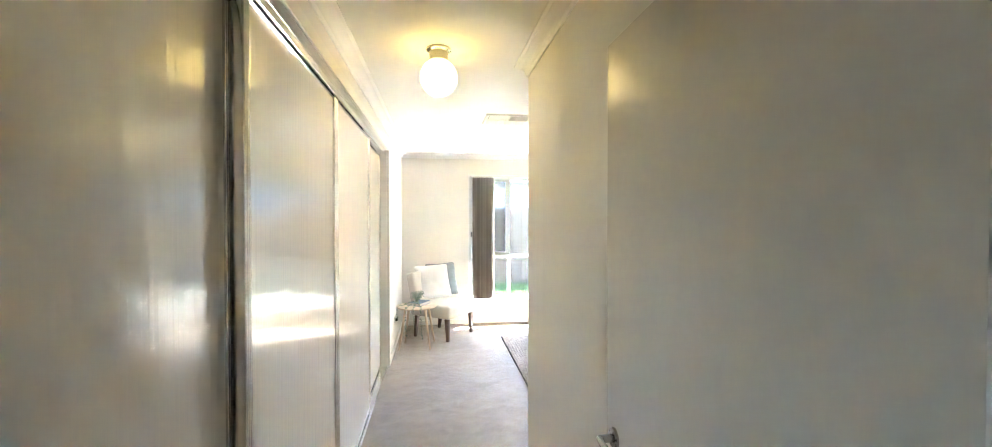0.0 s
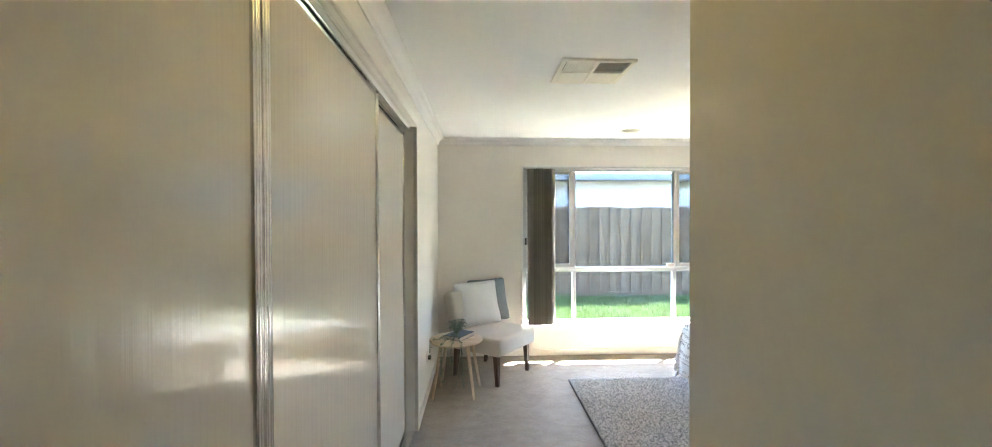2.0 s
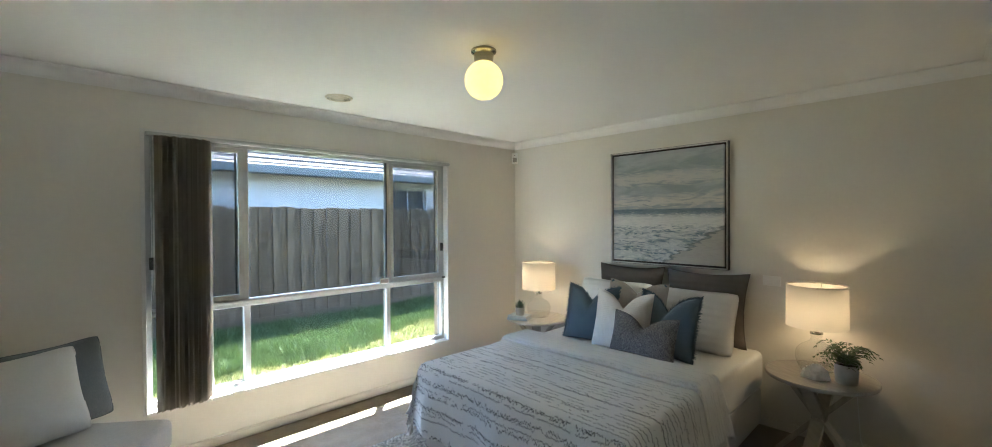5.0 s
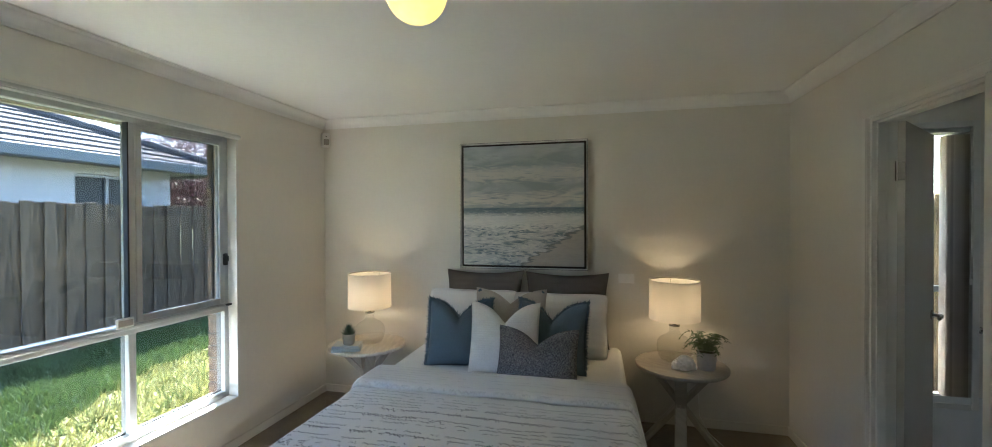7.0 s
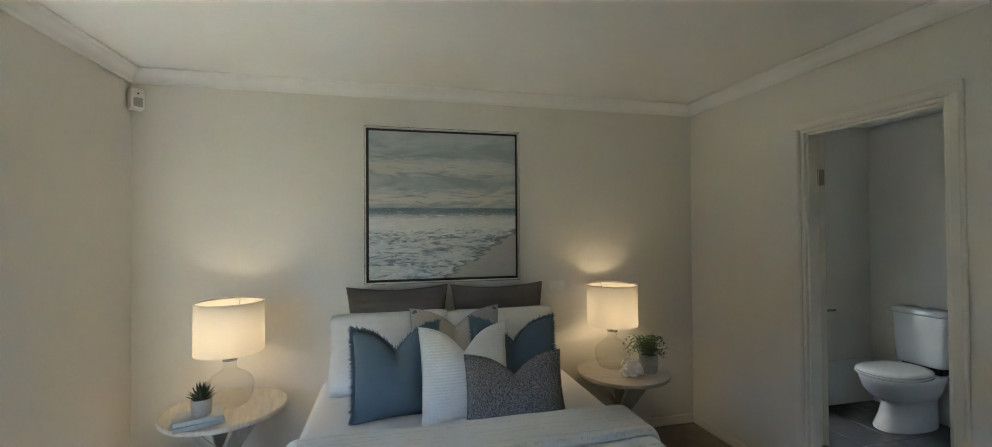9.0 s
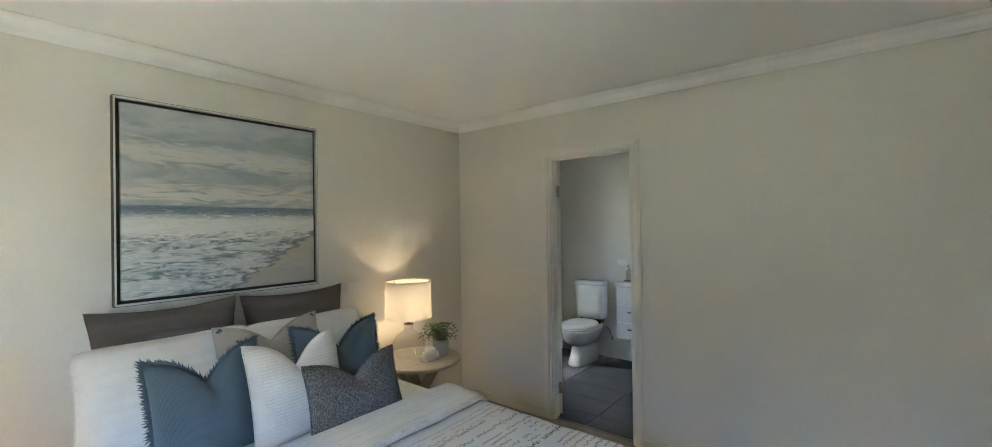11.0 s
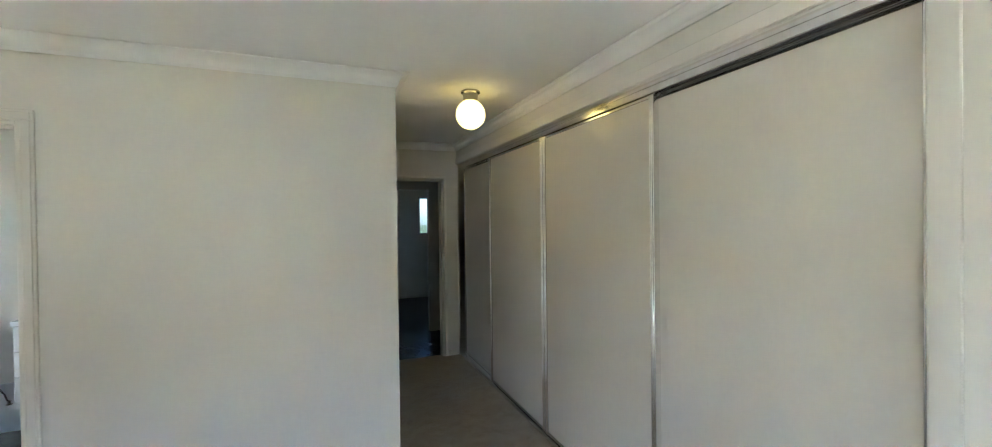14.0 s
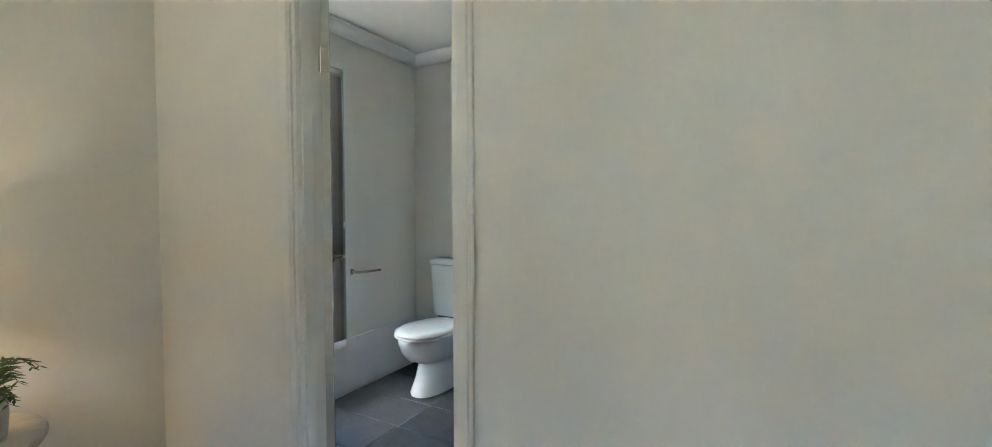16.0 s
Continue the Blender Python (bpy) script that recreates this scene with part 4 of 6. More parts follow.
def script_cloth(name, faint=False):
    """White cotton printed with rows of unreadable running script, in the cloth's own flat coordinates."""
    m = weave(name, (0.79, 0.79, 0.77), 0.85, 700, 0.05)
    t = m.node_tree
    b = bsdf(m)
    under = b.inputs["Base Color"].links[0].from_socket
    N = lambda k: t.nodes.new("ShaderNode" + k)
    L = t.links.new

    def op(o, a, c=0.0, d=0.0):
        n = N("Math")
        n.operation = o
        for i, v in enumerate((a, c, d)):
            if isinstance(v, (int, float)):
                n.inputs[i].default_value = v
            else:
                L(v, n.inputs[i])
        return n.outputs[0]

    uv = N("UVMap").outputs[0]
    sp = N("SeparateXYZ")
    L(uv, sp.inputs[0])
    s, v = sp.outputs[0], sp.outputs[1]

    def rows(pitch, freq, thick, density, seed, amp):
        r = op("DIVIDE", s, pitch)
        ix = op("FLOOR", r)
        fr = op("SUBTRACT", op("FRACT", r), 0.5)
        cx = N("CombineXYZ")
        L(v, cx.inputs[0])
        L(op("MULTIPLY", ix, 7.31), cx.inputs[1])
        cx.inputs[2].default_value = seed

        def nz(scale):
            n = N("TexNoise")
            n.inputs["Scale"].default_value, n.inputs["Detail"].default_value = scale, 1
            L(cx.outputs[0], n.inputs["Vector"])
            return n.outputs[0]

        wob = op("ADD", op("MULTIPLY", op("SUBTRACT", nz(freq * 0.30), 0.5), amp * 3.4), op("MULTIPLY", op("SUBTRACT", nz(freq * 0.11), 0.5), amp * 1.6))
        slope = op("MULTIPLY", op("SUBTRACT", nz(2.0), 0.5), 0.35)
        d = op("ABSOLUTE", op("SUBTRACT", op("SUBTRACT", fr, wob), slope))
        ink = op("LESS_THAN", d, thick)
        words = op("GREATER_THAN", nz(freq * 0.030), 0.44)
        wn_ = N("TexWhiteNoise")
        wn_.noise_dimensions = "1D"
        L(op("ADD", ix, seed), wn_.inputs["W"])
        there = op("LESS_THAN", op("MULTIPLY_ADD", op("SUBTRACT", nz(1.1), 0.5), 0.9, wn_.outputs[0]), density)
        return op("MULTIPLY", op("MULTIPLY", ink, words), there)

    small = rows(0.034, 640, 0.075, 0.80, 3.1, 0.33)
    big = rows(0.078, 430, 0.05, 0.46, 11.7, 0.27)
    ink = op("MAXIMUM", op("MULTIPLY", small, 0.85), op("MULTIPLY", big, 0.95))
    if faint:
        ink = op("MULTIPLY", op("MULTIPLY", small, 0.72), 0.28)
    else:
        fade = N("MapRange")
        fade.inputs["From Min"].default_value, fade.inputs["From Max"].default_value = 0.0, 0.5
        fade.inputs["To Min"].default_value, fade.inputs["To Max"].default_value = 0.12, 1.0
        L(s, fade.inputs["Value"])
        ink = op("MULTIPLY", ink, fade.outputs[0])
    mx = N("Mix")
    mx.data_type = "RGBA"
    L(ink, mx.inputs[0])
    L(under, mx.inputs[6])
    mx.inputs[7].default_value = (0.055, 0.06, 0.065, 1)
    L(mx.outputs[2], b.inputs["Base Color"])
    return m


def bend(d, r):
    """How far out and down a cloth lies, d metres past the start of a rounded edge."""
    if d <= 0:
        return d, 0.0
    if d < r * math.pi / 2:
        return r * math.sin(d / r), r * (1 - math.cos(d / r))
    e = d - r * math.pi / 2
    return r + 0.10 * e, r + e


def drape(head, foot_drop, side_drop, lift, step, crumple, seed, band=None):
    """A cloth laid over the bed from x=head towards the foot, hanging at the sides; uv in flat metres."""
    bm = bmesh.new()
    uvl = bm.loops.layers.uv.new("uv")
    R = 0.055
    ex, ey = BX0 - 0.012, HW + 0.014
    length = band if band else head - ex + foot_drop
    ns, nt = int(length / step), int(2 * (ey + side_drop) / step)
    grid, flat = [], {}
    for i in range(ns + 1):
        s = length * i / ns
        row = []
        for j in range(nt + 1):
            tt = -(ey + side_drop) + 2 * (ey + side_drop) * j / nt
            ox, dx = bend(s - (head - ex - R), R)
            oy, dy = bend(abs(tt) - (ey - R), R)
            x = head - (head - ex - R) - ox
            y = math.copysign(ey - R + oy, tt) if abs(tt) > ey - R else tt
            down = min(math.hypot(dx, dy), 0.52)
            k = noise.noise(Vector((s * 2.2, tt * 2.2, seed)))
            k2 = noise.noise(Vector((s * 7, tt * 5, seed + 5)))
            z = BZ + lift - down + crumple * (0.7 * k + 0.35 * k2) * (1 if down < 0.05 else 0.3)
            sway = min(1, down / 0.35)
            if dy > 0.06:
                y += math.copysign(0.022 * sway * (math.sin(s * 11 + seed) + 0.7 * math.sin(s * 23.0 + 2)), tt) + math.copysign(0.02 * sway, tt)
            if dx > 0.06:
                x -= 0.020 * sway * (math.sin(tt * 10 + seed) + 0.7 * math.sin(tt * 21 + 1)) + 0.015 * sway
            if band:
                e = min(1, (s / 0.05), ((length - s) / 0.05))
                z -= 0.030 * (1 - math.sqrt(max(0, 1 - (1 - max(0, e)) ** 2)))
            p = bm.verts.new((x, BYC + y, max(z, 0.03)))
            flat[p] = (s, tt)
            row.append(p)
        grid.append(row)
    for a, b in zip(grid, grid[1:]):
        for j in range(nt):
            f = bm.faces.new((a[j], a[j + 1], b[j + 1], b[j]))
            for lp in f.loops:
                lp[uvl].uv = flat[lp.vert]
    return bm


def thicken(ob, t, levels=0):
    md = ob.modifiers.new("thickness", "SOLIDIFY")
    md.thickness, md.offset = t, -1
    if levels:
        sm = ob.modifiers.new("soft", "SUBSURF")
        sm.levels = sm.render_levels = levels


duvet = thing("quilt_cover", "white quilt printed with dark handwriting, drawn up to the pillows", "quilt", pose(0, 0, 0))
q = part("quilt", drape(3.30, 0.40, 0.34, 0.030, 0.02, 0.012, 2.0), script_cloth("script_printed_cotton"), duvet, "white cotton printed with rows of dark script", smooth=60)
thicken(q, 0.022)
q = part("folded_edge", drape(3.40, 0, 0.32, 0.072, 0.015, 0.016, 8.0, band=0.30), script_cloth("faint_script_cotton", True), duvet, "turned-back edge with faint grey script", smooth=60)
thicken(q, 0.036)


# ---- pillows ----
def pillow_mesh(w, h, t, chop=0.0, ears=0.05, seed=0.0, n=22):
    """A filled cushion standing in the yz plane, base at z=0, front towards -x; chop: depth of the karate-chop dent."""
    bm = bmesh.new()
    sides = []
    soft = 0.055 if ears <= 0.075 and not chop else 0.0
    for side in (-1, 1):
        g = []
        for i in range(n + 1):
            u = -1 + 2 * i / n
            row = []
            for j in range(n + 1):
                v = -1 + 2 * j / n
                a = u * (1 - ears * (1 - v * v) - soft * abs(v) ** 7)
                c = v * (1 - ears * (1 - u * u) - soft * abs(u) ** 7)
                fat = (max(0, 1 - abs(u) ** 2.4) * max(0, 1 - abs(v) ** 2.4)) ** 0.55
                y, z = a * w / 2, c * h / 2
                dent = chop * math.exp(-((abs(u) / 0.36) ** 1.25)) * max(0, (v + 0.35) / 1.35) ** 1.5
                z -= dent
                fat2 = fat * (1 - 0.55 * (dent / chop if chop else 0) * (1 - abs(u)))
                wr = 0.008 * noise.noise(Vector((u * 2.5 + seed, v * 2.5, side + seed))) + 0.005 * noise.noise(Vector((u * 3 + seed, v * 8, side * 3 + seed)))
                sag = 0.012 * max(0, -v) ** 2
                x = side * (t / 2 * fat2 + wr * fat + sag * fat)
                if side == 1 and (i in (0, n) or j in (0, n)):
                    row.append(sides[0][i][j])
                    continue
                row.append(bm.verts.new((x, y, z + h / 2)))
            g.append(row)
        sides.append(g)
        for i in range(n):
            for j in range(n):
                q4 = (g[i][j], g[i + 1][j], g[i + 1][j + 1], g[i][j + 1])
                bm.faces.new(q4 if side == 1 else q4[::-1])
    return bm, sides[0]


def pillow(name, label, category, material, m, w, h, t, chop=0.0, seed=0.0, fringe=None, group="", ears=0.05):
    ob = thing(name, label, category, m, group)
    bm, g = pillow_mesh(w, h, t, chop, ears, seed)
    n = len(g) - 1
    rim = [g[i][0].co.copy() for i in range(n)] + [g[n][j].co.copy() for j in range(n)] + [g[n - i][n].co.copy() for i in range(n)] + [g[0][n - j].co.copy() for j in range(n)]
    part("cover", bm, material, ob, smooth=80)
    if fringe:
        rnd = random.Random(int(seed * 10) + 3)
        fb = bmesh.new()
        mid = Vector((0, 0, h / 2))
        for k in range(len(rim)):
            a, b = rim[k], rim[(k + 1) % len(rim)]
            for f in range(13):
                p = a.lerp(b, (f + rnd.random()) / 13)
                if p.z < 0.03 and abs(p.y) < w * 0.4:
                    continue
                d = (p - mid).normalized()
                d = (d + Vector((rnd.uniform(-0.4, 0.4), rnd.uniform(-0.4, 0.4), rnd.uniform(-0.4, 0.4)))).normalized()
                e = p + d * rnd.uniform(0.014, 0.036)
                side = d.cross(Vector((1, 0, 0))).normalized() * 0.0045
                vs = [fb.verts.new(p - side), fb.verts.new(p + side), fb.verts.new(e + side * 0.4 + Vector((rnd.uniform(-0.006, 0.006), 0, 0)))]
                fb.faces.new(vs)
        tagged(part("fringe", fb, fringe, ob, "frayed fringe edge"), kind="stuff")
    else:
        pb = bmesh.new()
        pts = rim + [rim[0]]
        tube(pb, pts, 0.0035, 6)
        part("piping", pb, material, ob)
    return ob


def stitched(name, col, pitch, depth, axis="Z", col_var=0.1, rough=0.9):
    """Quilted cloth with stitched rows."""
    m = mat(name, col, rough, var=col_var, scale=8, fine=120, spec=0.15)
    t = m.node_tree
    co = t.nodes.new("ShaderNodeTexCoord")
    w = t.nodes.new("ShaderNodeTexWave")
    w.bands_direction = axis
    w.inputs["Scale"].default_value, w.inputs["Distortion"].default_value, w.inputs["Detail"].default_value = 2 * math.pi / pitch / 20, 2.0, 2
    w.inputs["Detail Scale"].default_value = 0.6
    t.links.new(co.outputs["Object"], w.inputs["Vector"])
    bp = t.nodes.new("ShaderNodeBump")
    bp.inputs["Strength"].default_value, bp.inputs["Distance"].default_value = 0.8, depth
    t.links.new(w.outputs[1], bp.inputs["Height"])
    t.links.new(bp.outputs[0], bsdf(m).inputs["Normal"])
    return m


def tweed(name, dark, light, scale=170):
    m = mat(name, light, 0.95, spec=0.1)
    t = m.node_tree
    co = t.nodes.new("ShaderNodeTexCoord")
    cols = []
    for st in ((1, 0.25, 1.6), (1, 1.6, 0.25)):
        mp = t.nodes.new("ShaderNodeMapping")
        mp.inputs["Scale"].default_value = st
        n = t.nodes.new("ShaderNodeTexNoise")
        n.inputs["Scale"].default_value, n.inputs["Detail"].default_value = scale, 2
        t.links.new(co.outputs["Object"], mp.inputs[0])
        t.links.new(mp.outputs[0], n.inputs["Vector"])
        cols.append(n.outputs[0])
    a = t.nodes.new("ShaderNodeMath")
    a.operation = "ADD"
    t.links.new(cols[0], a.inputs[0])
    t.links.new(cols[1], a.inputs[1])
    r = t.nodes.new("ShaderNodeValToRGB")
    r.color_ramp.elements[0].position, r.color_ramp.elements[1].position = 0.42, 0.58
    r.color_ramp.elements[0].color, r.color_ramp.elements[1].color = (*dark, 1), (*light, 1)
    hv = t.nodes.new("ShaderNodeMath")
    hv.operation = "MULTIPLY"
    hv.inputs[1].default_value = 0.5
    t.links.new(a.outputs[0], hv.inputs[0])
    t.links.new(hv.outputs[0], r.inputs[0])
    t.links.new(r.outputs[0], bsdf(m).inputs["Base Color"])
    bp = t.nodes.new("ShaderNodeBump")
    bp.inputs["Strength"].default_value, bp.inputs["Distance"].default_value = 0.7, 0.0015
    t.links.new(a.outputs[0], bp.inputs["Height"])
    t.links.new(bp.outputs[0], bsdf(m).inputs["Normal"])
    return m


EURO = stitched("grey_quilted_linen", (0.165, 0.145, 0.13), 0.045, 0.003)
QUILT_W = stitched("white_quilted_cotton", (0.80, 0.78, 0.735), 0.014, 0.0011)
PRINT_W = stitched("white_printed_cotton", (0.80, 0.79, 0.77), 0.05, 0.002, col_var=0.06)
BLUE = weave("slate_blue_cotton", (0.12, 0.165, 0.20), 0.9, 600, 0.08)
TAN = weave("sand_linen", (0.48, 0.43, 0.37), 0.9, 500, 0.1)
TWEED = tweed("blue_grey_tweed", (0.045, 0.05, 0.06), (0.36, 0.34, 0.33), 330)
ZT = BZ - 0.004
pillow("euro_pillow", "large charcoal quilted pillow against the wall", "pillow", EURO, pose(4.24, 5.225, ZT, 0, 9, 0), 0.64, 0.575, 0.21, seed=1.1, ears=0.10, group="charcoal pillows")
pillow("euro_pillow", "large charcoal quilted pillow against the wall", "pillow", EURO, pose(4.24, 4.565, ZT, 0, 9, 0), 0.64, 0.57, 0.21, seed=2.3, ears=0.10, group="charcoal pillows")
pillow("sleeping_pillow", "white printed sleeping pillow standing at the bedhead", "pillow", PRINT_W, pose(3.985, 5.27, ZT, 0, 20, 0), 0.71, 0.47, 0.28, seed=3.7, ears=0.05, group="white pillows")
pillow("sleeping_pillow", "white printed sleeping pillow standing at the bedhead", "pillow", PRINT_W, pose(3.965, 4.60, ZT, 0, 20, 0), 0.70, 0.465, 0.28, seed=4.2, ears=0.05, group="white pillows")
pillow("fringed_cushion", "slate blue cotton cushion with a frayed fringe", "cushion", BLUE, pose(3.635, 5.235, ZT, 0, 16, 6), 0.43, 0.45, 0.17, 0.12, 5.5, BLUE, "blue cushions", 0.06)
pillow("fringed_cushion", "slate blue cotton cushion with a frayed fringe", "cushion", BLUE, pose(3.665, 4.63, ZT, 0, 16, -8), 0.45, 0.455, 0.17, 0.13, 6.1, BLUE, "blue cushions", 0.06)
tan_cushion = pillow("linen_cushion", "sand linen cushion with dark knotted corners", "cushion", TAN, pose(3.77, 4.92, ZT + 0.01, 0, 14, 0), 0.50, 0.50, 0.12, 0.10, 7.4)
pillow("quilted_cushion", "ivory ribbed cushion with a dented top", "cushion", QUILT_W, pose(3.54, 4.905, ZT, 0, 16, 3), 0.45, 0.46, 0.15, 0.13, 8.8)
pillow("lumbar_cushion", "blue-grey tweed lumbar cushion at the front", "cushion", TWEED, pose(3.435, 4.685, ZT, 0, 18, -3), 0.49, 0.335, 0.14, 0.10, 9.2)
for sy in (-1, 1):
    bm = tube(bmesh.new(), [(0.012, sy * 0.228, 0.478), (0.0, sy * 0.19, 0.44), (-0.02, sy * 0.15, 0.405)], 0.022, 8, 0.014)
    part("tie", bm, BLUE, tan_cushion, "dark blue knotted tie")

# ---- bedside tables ----
PALEWOOD = grained("limed_grey_oak", (0.43, 0.395, 0.345), (0.53, 0.49, 0.43), 0.55, (2, 14, 2), 3.5)


def make_bedside(m):
    t = thing("bedside_table", "round limed-oak bedside table on crossed trestle legs", "bedside table", m, "bedside tables")
    part("tabletop", lathe(bmesh.new(), [(0, 0.53), (0.285, 0.53), (0.296, 0.535), (0.30, 0.543), (0.30, 0.552), (0.296, 0.558), (0.285, 0.56), (0, 0.56)], 56), PALEWOOD, t)
    for k in range(4):
        a = radians(25 + 90 * k)
        c, s = math.cos(a), math.sin(a)
        bm = beam(bmesh.new(), (0.205 * c, 0.205 * s, 0.53), (0.004 * c, 0.004 * s, 0.285), 0.075, 0.03)
        part("upper_strut", bm, PALEWOOD, t)
        bm = beam(bmesh.new(), (0.004 * c, 0.004 * s, 0.285), (0.23 * c, 0.23 * s, 0.004), 0.075, 0.03)
        part("leg", bm, PALEWOOD, t)
    return t


tabN = make_bedside(pose(4.06, 6.135, 0, 0, 0, 12))
tabS = copy_thing(tabN, pose(4.07, 3.775, 0, 0, 0, 55))

# ---- table lamps ----
SHADE = bpy.data.materials.new("white_linen_shade")
SHADE.use_nodes = True
st = SHADE.node_tree
sb = st.nodes["Principled BSDF"]
sb.inputs["Base Color"].default_value, sb.inputs["Roughness"].default_value = (0.78, 0.75, 0.70, 1), 0.9
tl = st.nodes.new("ShaderNodeBsdfTranslucent")
tl.inputs[0].default_value = (0.80, 0.78, 0.74, 1)
smx = st.nodes.new("ShaderNodeMixShader")
smx.inputs[0].default_value = 0.5
st.links.new(sb.outputs[0], smx.inputs[1])
st.links.new(tl.outputs[0], smx.inputs[2])
st.links.new(smx.outputs[0], st.nodes["Material Output"].inputs[0])
sn = st.nodes.new("ShaderNodeTexNoise")
sn.inputs["Scale"].default_value = 260
sbp = st.nodes.new("ShaderNodeBump")
sbp.inputs["Strength"].default_value, sbp.inputs["Distance"].default_value = 0.4, 0.0008
st.links.new(sn.outputs[0], sbp.inputs["Height"])
st.links.new(sbp.outputs[0], sb.inputs["Normal"])


LAMPGLASS = thin_glass("blown_glass", (0.955, 0.955, 0.945))
for nd in LAMPGLASS.node_tree.nodes:
    if nd.type == "MATH" and nd.operation == "POWER":
        nd.inputs[1].default_value = 3.4


def make_lamp(m):
    t = thing("table_lamp", "lit table lamp with clear glass base and white drum shade", "table lamp", m, "bedside lamps")
    prof = [(0.0, 0.001), (0.078, 0.001), (0.09, 0.005), (0.099, 0.02), (0.111, 0.05), (0.117, 0.08), (0.117, 0.105), (0.108, 0.135), (0.085, 0.16), (0.055, 0.178), (0.037, 0.192), (0.030, 0.212), (0.034, 0.232), (0.035, 0.24)]
    g = part("glass_base", lathe(bmesh.new(), prof, 40), LAMPGLASS, t, "clear blown glass base", smooth=60)
    g.visible_shadow = False
    part("cap", lathe(bmesh.new(), [(0, 0.238), (0.036, 0.238), (0.036, 0.25), (0.012, 0.254), (0.012, 0.30), (0, 0.30)], 24), SATIN, t)
    shade = part("shade", lathe(bmesh.new(), [(0.168, 0.287), (0.1695, 0.287), (0.167, 0.557), (0.1655, 0.557), (0.168, 0.287)], 56), SHADE, t, "white linen drum shade")
    part("shade_ring", lathe(bmesh.new(), [(0.1645, 0.550), (0.1654, 0.550), (0.1654, 0.558), (0.1645, 0.558), (0.1645, 0.550)], 48), SATIN, shade)
    bm = bmesh.new()
    for k in range(3):
        a = 2.1 * k
        tube(bm, [(0.012 * math.cos(a), 0.012 * math.sin(a), 0.30), (0.165 * math.cos(a), 0.165 * math.sin(a), 0.545)], 0.0015, 5)
    part("spider", bm, SATIN, t)
    part("bulb", lathe(bmesh.new(), [(0, 0.30), (0.012, 0.30), (0.014, 0.325), (0.028, 0.355), (0.03, 0.38), (0.02, 0.405), (0, 0.412)], 20), BULB, t, "lit warm bulb")
    return t


lampN = make_lamp(pose(4.085, 6.125, 0.5605))
lampS = copy_thing(lampN, pose(4.15, 3.805, 0.5605))
for nm, at in (("lamp_light", (4.085, 6.125, 0.99)), ("lamp_light", (4.15, 3.805, 0.985))):
    ld = bpy.data.lights.new(nm, "POINT")
    ld.energy, ld.color, ld.shadow_soft_size = 0.019, (1.0, 0.72, 0.43), 0.018
    new(nm, ld).location = at
bm = tube(bmesh.new(), [(4.14, 3.75, 0.566), (4.26, 3.66, 0.565), (4.33, 3.62, 0.45), (4.345, 3.60, 0.1), (4.28, 3.55, 0.006), (4.1, 3.5, 0.006)], 0.003, 6)
tagged(link("lamp_cord", bm, PLASTIC), "thin white lamp cord hanging behind the table", "cord")


# ---- plants ----
LEAF = mat("green_leaf", (0.048, 0.092, 0.024), 0.5, var=0.35, scale=25)
LEAF_D = mat("dark_succulent", (0.035, 0.065, 0.035), 0.45, var=0.3, scale=20)
LEAF_G = mat("silvery_eucalyptus", (0.16, 0.22, 0.17), 0.6, var=0.3, scale=30)
POT = mat("grey_ceramic", (0.40, 0.39, 0.37), 0.6, var=0.08, scale=20, bump=0.03, bscale=90)
SOIL = mat("potting_soil", (0.03, 0.022, 0.015), 0.95, bump=0.3, bscale=90)


def blade(bm, a, b, w, up, fold=0.25):
    """A pointed leaf from a to b, w wide, keeled."""
    a, b, up = Vector(a), Vector(b), Vector(up)
    side = (b - a).cross(up)
    if side.length < 1e-6:
        side = Vector((1, 0, 0))
    side = side.normalized() * w / 2
    mid = a.lerp(b, 0.45) - up.normalized() * w * fold
    v = [bm.verts.new(p) for p in (a, a.lerp(b, 0.4) + side, b, a.lerp(b, 0.4) - side, mid)]
    for q in ((0, 1, 4), (1, 2, 4), (2, 3, 4), (3, 0, 4)):
        bm.faces.new([v[i] for i in q])


def pot(parent, r, h):
    part("pot", lathe(bmesh.new(), [(0, 0), (r * 0.86, 0), (r * 0.92, h * 0.06), (r, h * 0.55), (r, h), (r * 0.9, h), (r * 0.9, h * 0.88), (0, h * 0.88)], 32), POT, parent, "grey ceramic pot")
    part("soil", lathe(bmesh.new(), [(0, h * 0.89), (r * 0.89, h * 0.885)], 24), SOIL, parent)


fern = thing("potted_fern", "leafy green fern in a grey ceramic pot", "pot plant", pose(3.995, 3.63, 0.5605))
pot(fern, 0.06, 0.115)
rnd = random.Random(4)
bm = bmesh.new()
for k in range(30):
    a, reach, rise = rnd.uniform(0, 6.28), rnd.uniform(0.06, 0.165), rnd.uniform(0.04, 0.15)
    pts = []
    for i in range(9):
        u = i / 8
        pts.append(Vector((math.cos(a) * reach * u, math.sin(a) * reach * u, 0.105 + rise * math.sin(u * 2.2) - 0.03 * u * u)))
    tube(bm, pts, 0.0014, 4, 0.0006)
    for i in range(1, 9):
        d = (pts[i] - pts[i - 1]).normalized()
        side = d.cross(Vector((0, 0, 1))).normalized()
        ln = 0.05 * (1 - 0.55 * i / 8)
        for s in (-1, 1):
            blade(bm, pts[i], pts[i] + side * s * ln + d * ln * 0.6 - Vector((0, 0, rnd.uniform(0, 0.012))), ln * 0.42, (0, 0, 1))
part("foliage", bm, LEAF, fern, "arching green fern fronds", smooth=0)

